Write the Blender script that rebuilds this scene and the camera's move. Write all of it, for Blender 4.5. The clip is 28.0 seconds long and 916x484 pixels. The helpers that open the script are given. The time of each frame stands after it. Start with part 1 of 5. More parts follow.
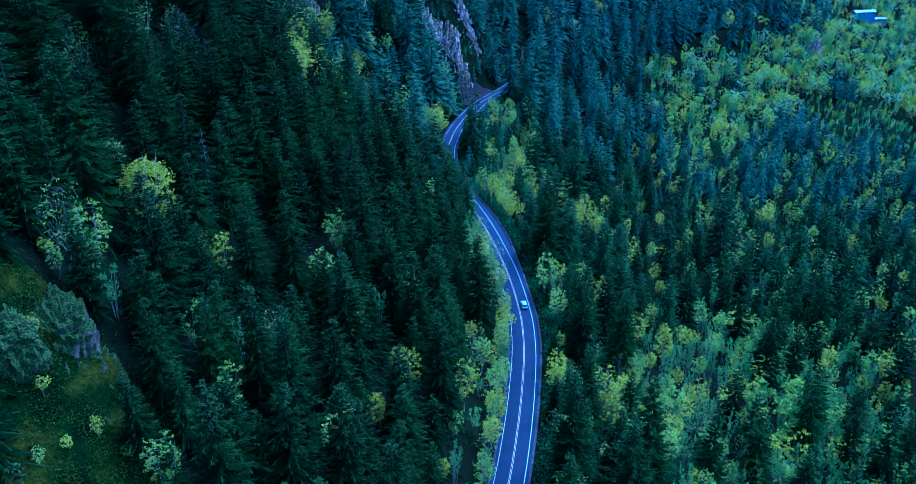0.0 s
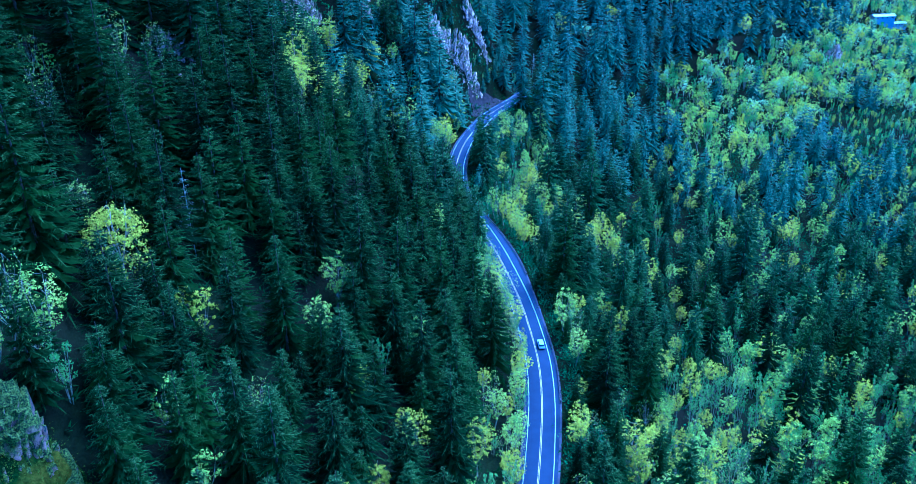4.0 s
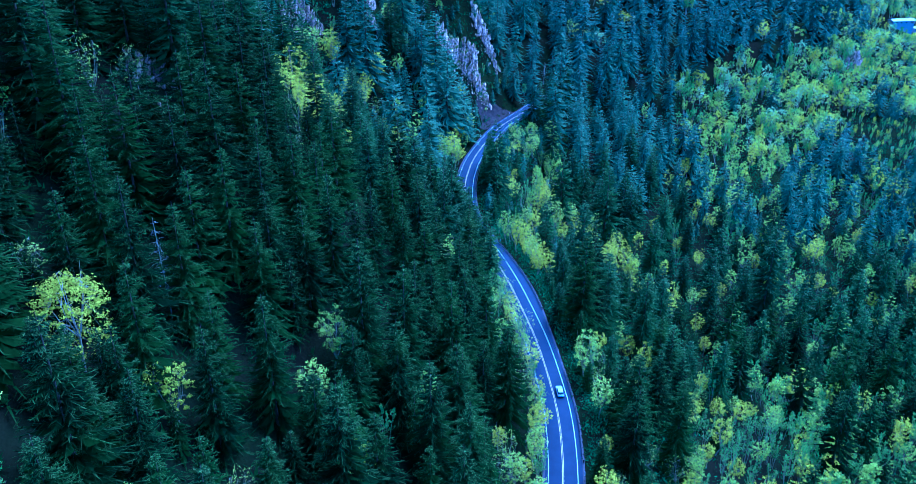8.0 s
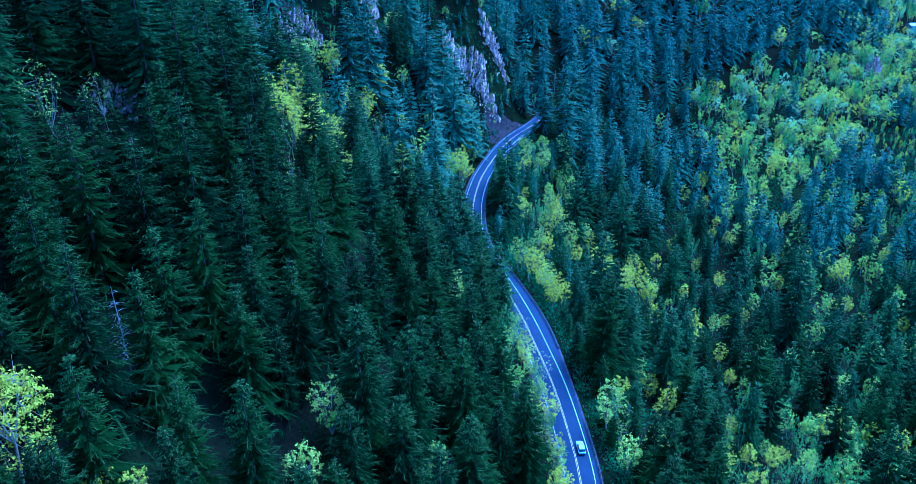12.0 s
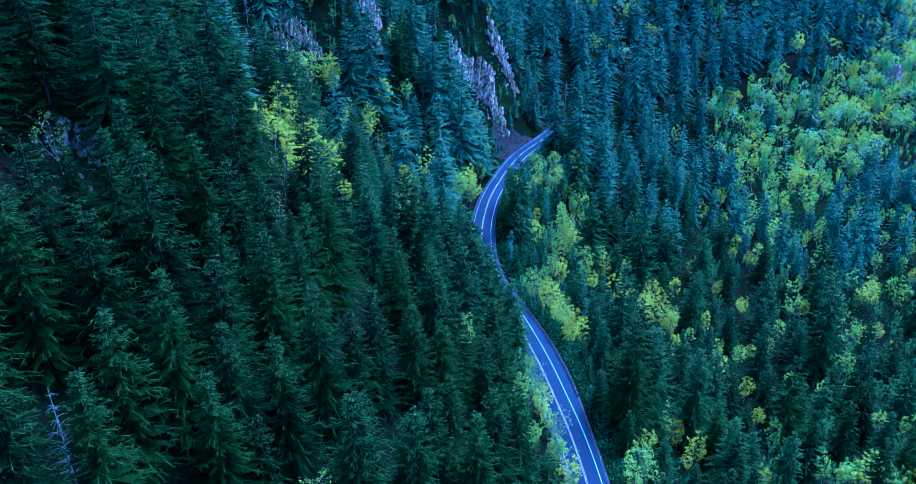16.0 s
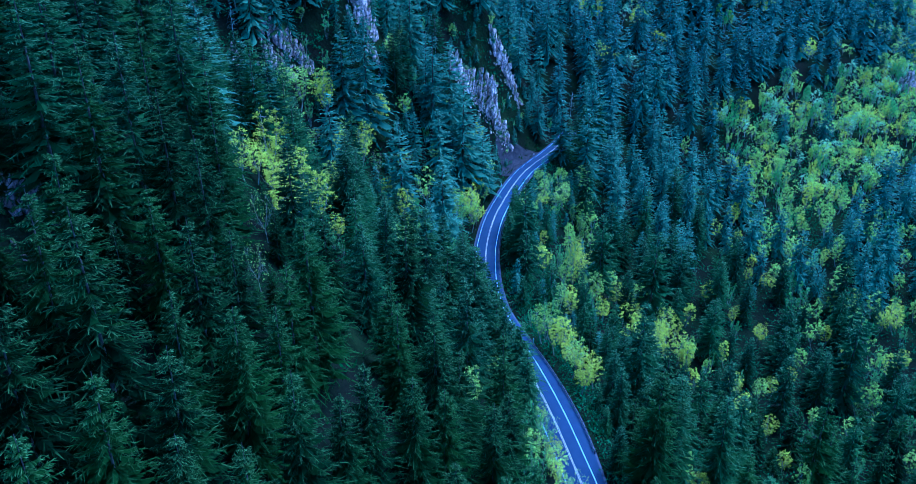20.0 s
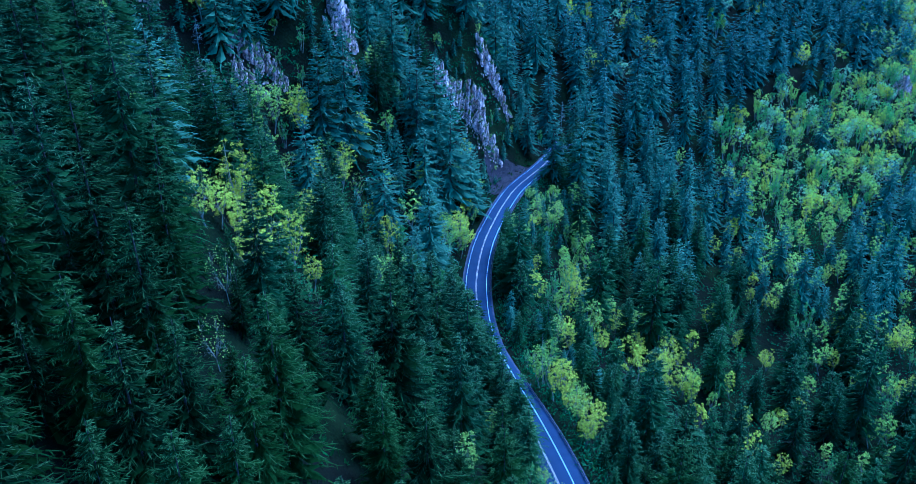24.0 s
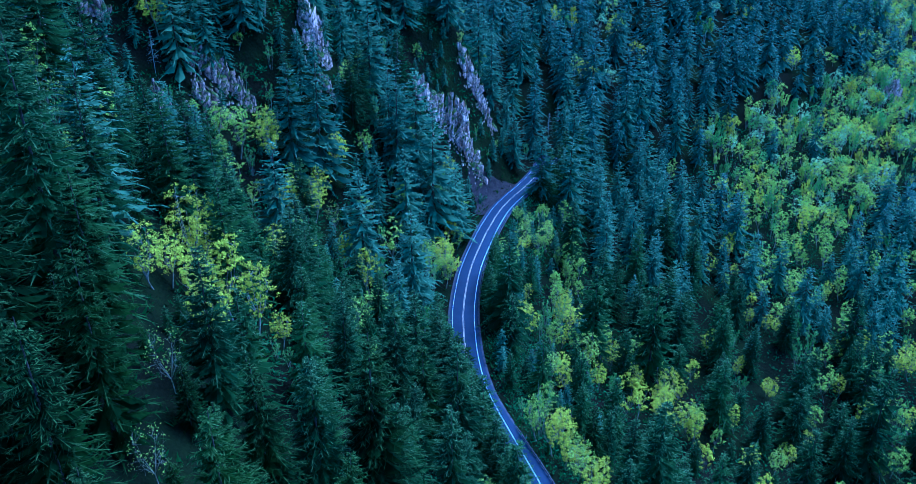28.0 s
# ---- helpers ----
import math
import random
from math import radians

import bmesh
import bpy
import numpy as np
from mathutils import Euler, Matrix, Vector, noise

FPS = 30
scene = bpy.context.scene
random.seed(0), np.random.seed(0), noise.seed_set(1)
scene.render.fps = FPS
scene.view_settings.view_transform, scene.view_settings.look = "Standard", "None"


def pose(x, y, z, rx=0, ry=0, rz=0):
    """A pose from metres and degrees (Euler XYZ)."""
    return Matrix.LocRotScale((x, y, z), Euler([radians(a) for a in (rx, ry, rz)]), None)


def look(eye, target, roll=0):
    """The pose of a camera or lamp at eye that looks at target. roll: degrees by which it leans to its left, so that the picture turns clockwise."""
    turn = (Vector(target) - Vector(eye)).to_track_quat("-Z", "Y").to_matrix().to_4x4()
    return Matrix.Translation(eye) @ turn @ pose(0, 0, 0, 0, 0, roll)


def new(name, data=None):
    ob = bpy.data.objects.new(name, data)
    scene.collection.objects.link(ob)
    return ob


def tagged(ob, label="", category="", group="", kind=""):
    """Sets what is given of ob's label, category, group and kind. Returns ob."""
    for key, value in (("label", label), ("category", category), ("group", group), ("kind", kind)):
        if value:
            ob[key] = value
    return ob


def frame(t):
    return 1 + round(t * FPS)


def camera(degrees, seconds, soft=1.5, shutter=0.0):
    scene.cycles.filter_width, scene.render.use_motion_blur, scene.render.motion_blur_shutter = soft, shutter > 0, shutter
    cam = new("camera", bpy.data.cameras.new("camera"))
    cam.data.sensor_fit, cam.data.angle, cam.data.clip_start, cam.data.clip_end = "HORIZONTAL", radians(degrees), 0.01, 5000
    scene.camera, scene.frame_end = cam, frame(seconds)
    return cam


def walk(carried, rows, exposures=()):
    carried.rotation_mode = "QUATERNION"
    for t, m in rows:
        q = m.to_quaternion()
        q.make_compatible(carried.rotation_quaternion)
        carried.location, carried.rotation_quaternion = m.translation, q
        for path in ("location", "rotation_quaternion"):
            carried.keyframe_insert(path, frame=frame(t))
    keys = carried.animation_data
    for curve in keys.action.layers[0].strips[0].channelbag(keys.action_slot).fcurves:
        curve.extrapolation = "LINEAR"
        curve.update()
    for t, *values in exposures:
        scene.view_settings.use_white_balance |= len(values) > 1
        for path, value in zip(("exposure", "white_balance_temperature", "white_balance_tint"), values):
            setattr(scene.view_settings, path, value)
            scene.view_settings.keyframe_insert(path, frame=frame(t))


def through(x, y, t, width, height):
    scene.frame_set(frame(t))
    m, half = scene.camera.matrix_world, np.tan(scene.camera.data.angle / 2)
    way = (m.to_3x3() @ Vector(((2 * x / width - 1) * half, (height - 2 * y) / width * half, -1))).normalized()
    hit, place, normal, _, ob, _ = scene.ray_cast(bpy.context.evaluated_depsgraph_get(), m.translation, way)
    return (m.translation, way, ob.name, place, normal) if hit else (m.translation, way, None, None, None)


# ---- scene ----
cam = camera(60.3, 28.0, soft=0.55)
METRES, EYE, TILT, LEAN, TURN = 155.0, 127.0, -26.0, 0.0, 0.0
ROWS = [
    (0.0, 0.0, 0.0, 0.0, 0.0, 0.0, -0.0),
    (0.5, -0.0015, 0.0152, 0.0075, 0.03, -0.02, -0.03),
    (1.0, -0.0029, 0.0317, 0.0155, 0.08, -0.02, -0.04),
    (1.5, -0.0044, 0.0482, 0.0235, 0.13, -0.03, -0.05),
    (2.0, -0.0058, 0.0631, 0.031, 0.18, -0.03, -0.07),
    (2.5, -0.0076, 0.0812, 0.0396, 0.22, -0.03, -0.09),
    (3.0, -0.0089, 0.0946, 0.0464, 0.26, -0.03, -0.12),
    (3.5, -0.0102, 0.1111, 0.0543, 0.31, -0.02, -0.14),
    (5.5, -0.0158, 0.1754, 0.0864, 0.52, 0.01, -0.2),
    (6.0, -0.0174, 0.1904, 0.0937, 0.55, 0.01, -0.2),
    (6.5, -0.019, 0.2077, 0.1025, 0.6, 0.01, -0.22),
    (7.0, -0.0205, 0.2226, 0.1098, 0.64, 0.02, -0.22),
    (7.5, -0.022, 0.2374, 0.1172, 0.68, 0.02, -0.24),
    (8.0, -0.0238, 0.255, 0.1259, 0.71, 0.01, -0.26),
    (8.5, -0.0253, 0.2699, 0.1332, 0.75, 0.02, -0.26),
    (9.0, -0.0267, 0.2861, 0.1413, 0.79, 0.01, -0.28),
    (9.5, -0.0284, 0.3026, 0.1493, 0.83, 0.02, -0.28),
    (10.0, -0.0301, 0.3189, 0.1574, 0.85, 0.02, -0.3),
    (10.5, -0.0314, 0.3337, 0.1649, 0.88, 0.02, -0.31),
    (11.0, -0.0335, 0.3513, 0.1738, 0.91, 0.01, -0.32),
    (11.5, -0.0347, 0.3664, 0.1809, 0.95, 0.01, -0.34),
    (12.0, -0.0363, 0.3815, 0.1881, 0.98, 0.01, -0.34),
    (12.5, -0.038, 0.399, 0.1965, 1.02, 0.01, -0.34),
    (14.5, -0.0439, 0.461, 0.2273, 1.18, 0.03, -0.36),
    (15.0, -0.0454, 0.4771, 0.2352, 1.21, 0.02, -0.38),
    (15.5, -0.0471, 0.4924, 0.2424, 1.23, 0.04, -0.39),
    (16.0, -0.0489, 0.5086, 0.2505, 1.25, 0.04, -0.4),
    (16.5, -0.0506, 0.5251, 0.2584, 1.28, 0.04, -0.42),
    (17.0, -0.0523, 0.5413, 0.2664, 1.31, 0.03, -0.41),
    (17.5, -0.0538, 0.5563, 0.2737, 1.33, 0.02, -0.42),
    (18.0, -0.0558, 0.5741, 0.2825, 1.35, 0.01, -0.47),
    (18.5, -0.0571, 0.5887, 0.2899, 1.38, 0.02, -0.49),
    (19.0, -0.059, 0.6065, 0.2987, 1.35, 0.01, -0.48),
    (19.5, -0.0601, 0.6212, 0.306, 1.24, 0.02, -0.42),
    (20.0, -0.0619, 0.6365, 0.3133, 1.08, 0.02, -0.34),
    (20.5, -0.0635, 0.6536, 0.3222, 0.88, 0.01, -0.25),
    (21.0, -0.0647, 0.6682, 0.3298, 0.69, 0.01, -0.17),
    (21.5, -0.0665, 0.6848, 0.3374, 0.49, 0.01, -0.05),
    (23.5, -0.0732, 0.75, 0.3688, -0.07, -0.01, 0.18),
    (24.0, -0.0744, 0.7649, 0.376, -0.12, -0.02, 0.21),
    (24.5, -0.0757, 0.7799, 0.3836, -0.22, -0.03, 0.24),
    (25.0, -0.0766, 0.7973, 0.3919, -0.41, -0.04, 0.34),
    (25.5, -0.0778, 0.8123, 0.3992, -0.59, -0.06, 0.42),
    (26.0, -0.079, 0.8301, 0.4078, -0.81, -0.07, 0.53),
    (26.5, -0.08, 0.8453, 0.4152, -1.01, -0.08, 0.62),
    (27.0, -0.0812, 0.8619, 0.4232, -1.22, -0.09, 0.71),
    (27.5, -0.0823, 0.8785, 0.4311, -1.4, -0.1, 0.8),
    (28.0, -0.0831, 0.8943, 0.4393, -1.58, -0.12, 0.88),
]
# the picture starts dark and opens up over the first seconds; a cold blue grade all along
EXPOSURES = [(0.0, 1.1, 2900, 15), (1.0, 1.97, 2900, 15), (4.0, 1.97, 2920, 18), (7.0, 1.85, 2920, 19), (12.0, 1.72, 2920, 18), (18.0, 1.56, 2950, 17), (28.0, 1.26, 3000, 16)]
walk(cam, [(t, pose(0, 0, EYE, TILT, LEAN, TURN) @ pose(METRES * x, METRES * y, METRES * z, 90 + pitch, roll, yaw)) for t, x, y, z, yaw, pitch, roll in ROWS], EXPOSURES)

# ---- world and sun ----
SUN_UP, SUN_ROUND = radians(58), radians(48)  # height, and turn clockwise from the view's far end
world = bpy.data.worlds.new("sky")
world.use_nodes = True
scene.world = world
wn = world.node_tree.nodes
sky = wn.new("ShaderNodeTexSky")
sky.sky_type, sky.sun_disc = "NISHITA", False
sky.sun_elevation, sky.sun_rotation = SUN_UP, SUN_ROUND
world.node_tree.links.new(sky.outputs[0], wn["Background"].inputs[0])
wn["Background"].inputs[1].default_value = 0.1
sun_data = bpy.data.lights.new("sun", "SUN")
sun_data.energy, sun_data.angle, sun_data.color = 2.5, radians(40), (1.0, 0.95, 0.86)
sun = new("sun", sun_data)
sun_from = Vector((math.sin(SUN_ROUND) * math.cos(SUN_UP), math.cos(SUN_ROUND) * math.cos(SUN_UP), math.sin(SUN_UP)))
sun.matrix_world = look(sun_from * 300, (0, 0, 0))

# ---- the lie of the land ----
def bend(knots):
    """A smooth line through knots (at, value): slopes from the neighbours, cubic between."""
    k = np.array(knots, float)
    px, py = k[:, 0], k[:, 1]
    d = np.gradient(py, px)

    def value(v):
        v = np.asarray(v, float)
        c = np.clip(v, px[0], px[-1])
        i = np.clip(np.searchsorted(px, c) - 1, 0, len(px) - 2)
        h = px[i + 1] - px[i]
        s = (c - px[i]) / h
        q = (2 * s ** 3 - 3 * s ** 2 + 1) * py[i] + (s ** 3 - 2 * s ** 2 + s) * h * d[i] + (3 * s ** 2 - 2 * s ** 3) * py[i + 1] + (s ** 3 - s ** 2) * h * d[i + 1]
        return q + np.where(v < px[0], (v - px[0]) * d[0], 0) + np.where(v > px[-1], (v - px[-1]) * d[-1], 0)
    return value


# the road's middle line (y, x); past 480 m the contour on which the hillside goes on
road_x = bend([(0, -42), (60, -13), (100, 1.5), (137.4, 11.7), (151.5, 14.2), (172.7, 17.2), (189.4, 18.9), (205.2, 19.4), (223, 18.3), (241.5, 16.2),
               (257, 13.5), (271, 10.8), (290.2, 6.1), (303.7, 2.2), (324.5, -3.2), (339, -4.8), (352.8, -5.1), (362.7, -4.9), (377.2, -3.6), (393.2, -1.2),
               (411.2, 3.1), (428.7, 8.1), (445.3, 14), (455.4, 19), (470, 27), (485, 34), (505, 42), (548, 84), (615, 160), (700, 255), (800, 333), (1000, 465), (1400, 660)])
steep = bend([(-200, 0.6), (60, 0.7), (120, 0.78), (150, 0.95), (180, 1.05), (215, 1.12), (240, 1.08), (258, 0.95), (300, 0.9), (345, 0.68), (378, 1.0),
              (410, 1.3), (450, 1.35), (485, 1.4), (520, 0.8), (560, 0.5), (700, 0.42), (1000, 0.4), (1500, 0.4)])
drop = bend([(-200, 78), (400, 78), (480, 70), (560, 62), (700, 60), (850, 60), (1100, 40), (1500, -60)])


def lumps(x, y):
    return (np.sin(x * 0.071 + 1.3) * np.sin(y * 0.053 + 0.4) + 0.6 * np.sin(x * 0.143 + y * 0.11) + 0.5 * np.sin(y * 0.19 - x * 0.087 + 2.0))


def ground_z(x, y):
    """The ground's height: a bench for the road, the hill to its left, the valley to its right."""
    x, y = np.asarray(x, float), np.asarray(y, float)
    u = x - road_x(y)
    a = np.maximum(0, -(u + 6.5))
    a = np.where(a < 5, a * a / 10, a - 2.5)
    left = steep(y) * (np.minimum(a, 75) + 0.75 * np.maximum(0, a - 75) * np.exp(-np.maximum(0, a - 75) / 500))
    left = left + 0.35 * np.clip(a - 25, 0, 70) * np.exp(-((y - 310) / 45) ** 2 / 2) + 0.8 * np.clip(a - 15, 0, 45) * np.exp(-((y - 92) / 28) ** 2 / 2)
    # rocky knolls that stand out of the slope
    left = left + np.clip(a / 6, 0, 1) * (18 * np.exp(-((x + 56) / 20) ** 2 - ((y - 412) / 22) ** 2) + 19 * np.exp(-((x + 4) / 15) ** 2 - ((y - 497) / 14) ** 2))
    w = np.maximum(0, u - 7.5)
    w = np.where(w < 4, w * w / 8, w - 2)
    right = -drop(y) * (1 - np.exp(-w / 85))
    far = 60 * np.clip((w - 260) / 500, 0, 2) ** 1.3
    rough = np.clip((np.abs(u) - 8) / 25, 0, 1)
    left = left + 1.0 * np.clip((a - 6) / 20, 0, 1)
    return left + right + far + 1.6 * rough * lumps(x, y) - 0.12

# ---- materials ----
def material(name, rough=0.8, spec=0.3):
    m = bpy.data.materials.new(name)
    m.use_nodes = True
    b = m.node_tree.nodes["Principled BSDF"]
    b.inputs["Roughness"].default_value = rough
    b.inputs["Specular IOR Level"].default_value = spec
    return m, m.node_tree.nodes, m.node_tree.links, b


def noise_node(nodes, links, scale, detail=3.0, coords="Object"):
    co = nodes.new("ShaderNodeTexCoord")
    n = nodes.new("ShaderNodeTexNoise")
    n.inputs["Scale"].default_value, n.inputs["Detail"].default_value = scale, detail
    links.new(co.outputs[coords], n.inputs["Vector"])
    return n.outputs["Fac"]


def ramp(nodes, links, fac, stops):
    r = nodes.new("ShaderNodeValToRGB")
    e = r.color_ramp.elements
    while len(e) < len(stops):
        e.new(0.5)
    for el, (at, c) in zip(e, stops):
        el.position, el.color = at, (*c, 1)
    links.new(fac, r.inputs[0])
    return r.outputs[0]


def mix(nodes, links, fac, a, b, kind="MIX"):
    n = nodes.new("ShaderNodeMix")
    n.data_type, n.blend_type = "RGBA", kind
    for s, v in ((0, fac), (6, a), (7, b)):
        if isinstance(v, (int, float)):
            n.inputs[s].default_value = v
        elif isinstance(v, tuple):
            n.inputs[s].default_value = (*v, 1)
        else:
            links.new(v, n.inputs[s])
    return n.outputs[2]


def bump(nodes, links, bsdf, height, strength, distance):
    n = nodes.new("ShaderNodeBump")
    n.inputs["Strength"].default_value, n.inputs["Distance"].default_value = strength, distance
    links.new(height, n.inputs["Height"])
    links.new(n.outputs[0], bsdf.inputs["Normal"])


def foliage(name, dark, mid, light, rough=0.55, spec=0.35, through=0.25, world_scale=0.11, lit_tips=None, spread=0.6):
    """Leaves or needles: each spray its own shade, each tree its own, and the stand in slow patches; some light comes through."""
    m, n, l, b = material(name, rough, spec)
    geo, obj = n.new("ShaderNodeNewGeometry"), n.new("ShaderNodeObjectInfo")
    one = ramp(n, l, geo.outputs["Random Per Island"], [(0.0, dark), (0.55, mid), (1.0, light)])
    own, shade, wrap = n.new("ShaderNodeAttribute"), n.new("ShaderNodeMath"), n.new("ShaderNodeMath")
    own.attribute_name, shade.operation, wrap.operation = "own", "ADD", "FRACT"
    l.new(obj.outputs["Random"], shade.inputs[0])
    l.new(own.outputs["Fac"], shade.inputs[1])
    l.new(shade.outputs[0], wrap.inputs[0])
    tree = ramp(n, l, wrap.outputs[0], [(0.0, dark), (0.5, mid), (1.0, light)])
    co = n.new("ShaderNodeNewGeometry")
    slow = n.new("ShaderNodeTexNoise")
    slow.inputs["Scale"].default_value, slow.inputs["Detail"].default_value = world_scale, 2
    l.new(co.outputs["Position"], slow.inputs["Vector"])
    patch = ramp(n, l, slow.outputs["Fac"], [(0.3, dark), (0.5, mid), (0.7, light)])
    c = mix(n, l, spread, tree, one)
    c = mix(n, l, 0.4, c, patch)
    # paler tips, most in the upper crown: light on the needles painted in
    if lit_tips:
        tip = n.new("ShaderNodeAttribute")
        tip.attribute_name = "tip_light"
        c = mix(n, l, ramp(n, l, tip.outputs["Fac"], [(0.0, (0, 0, 0)), (1.0, (0.9, 0.9, 0.9))]), c, lit_tips)
    l.new(c, b.inputs["Base Color"])
    t = n.new("ShaderNodeBsdfTranslucent")
    l.new(c, t.inputs["Color"])
    s = n.new("ShaderNodeMixShader")
    s.inputs[0].default_value = through
    l.new(b.outputs[0], s.inputs[1])
    l.new(t.outputs[0], s.inputs[2])
    l.new(s.outputs[0], n["Material Output"].inputs["Surface"])
    return m


def bark(name, dark, light):
    m, n, l, b = material(name, 0.9, 0.2)
    f = noise_node(n, l, 3.0, 5)
    l.new(ramp(n, l, f, [(0.3, dark), (0.7, light)]), b.inputs["Base Color"])
    bump(n, l, b, f, 0.6, 0.05)
    return m


# near firs: needles darkened, the shade of the near slope is in the colour
M_FIR_SHADED = foliage("shaded_fir_needles", (0.0038, 0.0066, 0.0015), (0.0088, 0.0155, 0.0028), (0.034, 0.056, 0.0038), 0.88, 0.015, 0.12, lit_tips=(0.26, 0.34, 0.07), spread=0.3)
# the next three are the same needles with growing haze in their colour
M_HILL_HAZE = foliage("hazy_hillside_needles", (0.032, 0.051, 0.022), (0.074, 0.112, 0.045), (0.16, 0.22, 0.075), 0.85, 0.04, 0.12, 0.09, lit_tips=(0.62, 0.76, 0.36), spread=0.45)
M_SLOPE_HAZE = foliage("hazy_slope_needles", (0.009, 0.016, 0.0042), (0.021, 0.037, 0.0078), (0.064, 0.1, 0.012), 0.86, 0.02, 0.12, lit_tips=(0.42, 0.53, 0.15), spread=0.3)
M_FAR_HAZE = foliage("hazy_far_needles", (0.026, 0.042, 0.02), (0.066, 0.098, 0.044), (0.16, 0.212, 0.09), 0.9, 0.02, 0.1, 0.08, lit_tips=(0.62, 0.75, 0.5), spread=0.45)
M_SILVER = foliage("silvery_young_leaves", (0.2, 0.25, 0.08), (0.48, 0.58, 0.18), (0.85, 0.92, 0.34), 0.7, 0.05, 0.3)
M_LIME = foliage("spring_leaves", (0.22, 0.21, 0.004), (0.7, 0.68, 0.006), (0.95, 0.93, 0.012), 0.7, 0.03, 0.35)
M_SAGE = foliage("pale_green_leaves", (0.08, 0.135, 0.018), (0.26, 0.38, 0.05), (0.6, 0.76, 0.13), 0.7, 0.05, 0.35)
M_OLIVE = foliage("young_olive_leaves", (0.13, 0.17, 0.008), (0.52, 0.62, 0.04), (0.92, 0.93, 0.08), 0.7, 0.05, 0.35)
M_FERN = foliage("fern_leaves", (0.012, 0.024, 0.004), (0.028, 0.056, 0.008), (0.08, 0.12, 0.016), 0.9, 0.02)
M_BRUSH = foliage("brush_leaves", (0.026, 0.05, 0.011), (0.066, 0.12, 0.026), (0.16, 0.26, 0.06), 0.85, 0.05, 0.3)
M_MOSS = foliage("moss_and_herbs", (0.02, 0.03, 0.002), (0.07, 0.085, 0.004), (0.17, 0.18, 0.006), 0.9, 0.02)
M_BARK = bark("fir_bark", (0.035, 0.028, 0.016), (0.09, 0.072, 0.042))
M_PALE = bark("pale_bark", (0.15, 0.135, 0.08), (0.36, 0.33, 0.2))
M_DEAD = bark("weathered_dead_wood", (0.2, 0.19, 0.13), (0.48, 0.45, 0.32))

# earth, moss and litter, darkened: shade between the trees is in the colour
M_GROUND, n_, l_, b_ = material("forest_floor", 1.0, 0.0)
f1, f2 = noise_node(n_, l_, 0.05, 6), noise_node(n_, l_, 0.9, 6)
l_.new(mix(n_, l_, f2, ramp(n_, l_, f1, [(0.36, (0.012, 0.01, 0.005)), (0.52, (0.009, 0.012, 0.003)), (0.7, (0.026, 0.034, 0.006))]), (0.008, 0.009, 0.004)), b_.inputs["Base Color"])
bump(n_, l_, b_, f2, 1.0, 0.6)

M_BANK, n_, l_, b_ = material("moss_bank", 1.0, 0.0)
f1, f2 = noise_node(n_, l_, 0.16, 5), noise_node(n_, l_, 1.6, 7)
l_.new(mix(n_, l_, f2, ramp(n_, l_, f1, [(0.38, (0.005, 0.01, 0.002)), (0.52, (0.02, 0.034, 0.002)), (0.7, (0.13, 0.12, 0.004))]), (0.006, 0.01, 0.002)), b_.inputs["Base Color"])
bump(n_, l_, b_, f2, 1.0, 0.5)

M_ROAD, n_, l_, b_ = material("worn_asphalt", 0.85, 0.2)
f1, f2 = noise_node(n_, l_, 0.35, 5), noise_node(n_, l_, 9.0, 4)
l_.new(mix(n_, l_, f2, ramp(n_, l_, f1, [(0.3, (0.015, 0.016, 0.025)), (0.7, (0.028, 0.03, 0.044))]), (0.03, 0.032, 0.046)), b_.inputs["Base Color"])
bump(n_, l_, b_, f2, 0.3, 0.01)

M_GRAVEL, n_, l_, b_ = material("shoulder_gravel", 0.95, 0.2)
f1, f2 = noise_node(n_, l_, 0.6, 5), noise_node(n_, l_, 12.0, 4)
l_.new(mix(n_, l_, f2, ramp(n_, l_, f1, [(0.35, (0.035, 0.03, 0.028)), (0.65, (0.11, 0.09, 0.088))]), (0.065, 0.055, 0.052)), b_.inputs["Base Color"])
bump(n_, l_, b_, f2, 0.8, 0.04)

M_EARTH, n_, l_, b_ = material("bare_earth", 0.95, 0.1)
f1, f2 = noise_node(n_, l_, 0.5, 6), noise_node(n_, l_, 6.0, 5)
l_.new(mix(n_, l_, f2, ramp(n_, l_, f1, [(0.35, (0.018, 0.013, 0.01)), (0.65, (0.055, 0.04, 0.03))]), (0.026, 0.02, 0.016)), b_.inputs["Base Color"])
bump(n_, l_, b_, f2, 1.0, 0.2)


def paint(name, colour, wear):
    m, n, l, b = material(name, 0.6, 0.4)
    f = noise_node(n, l, 2.5, 6)
    l.new(ramp(n, l, f, [(0.32, wear), (0.45, colour)]), b.inputs["Base Color"])
    return m


M_WHITE = paint("white_road_paint", (0.78, 0.77, 0.74), (0.36, 0.36, 0.35))
M_YELLOW = paint("faded_yellow_road_paint", (0.72, 0.56, 0.3), (0.34, 0.28, 0.18))


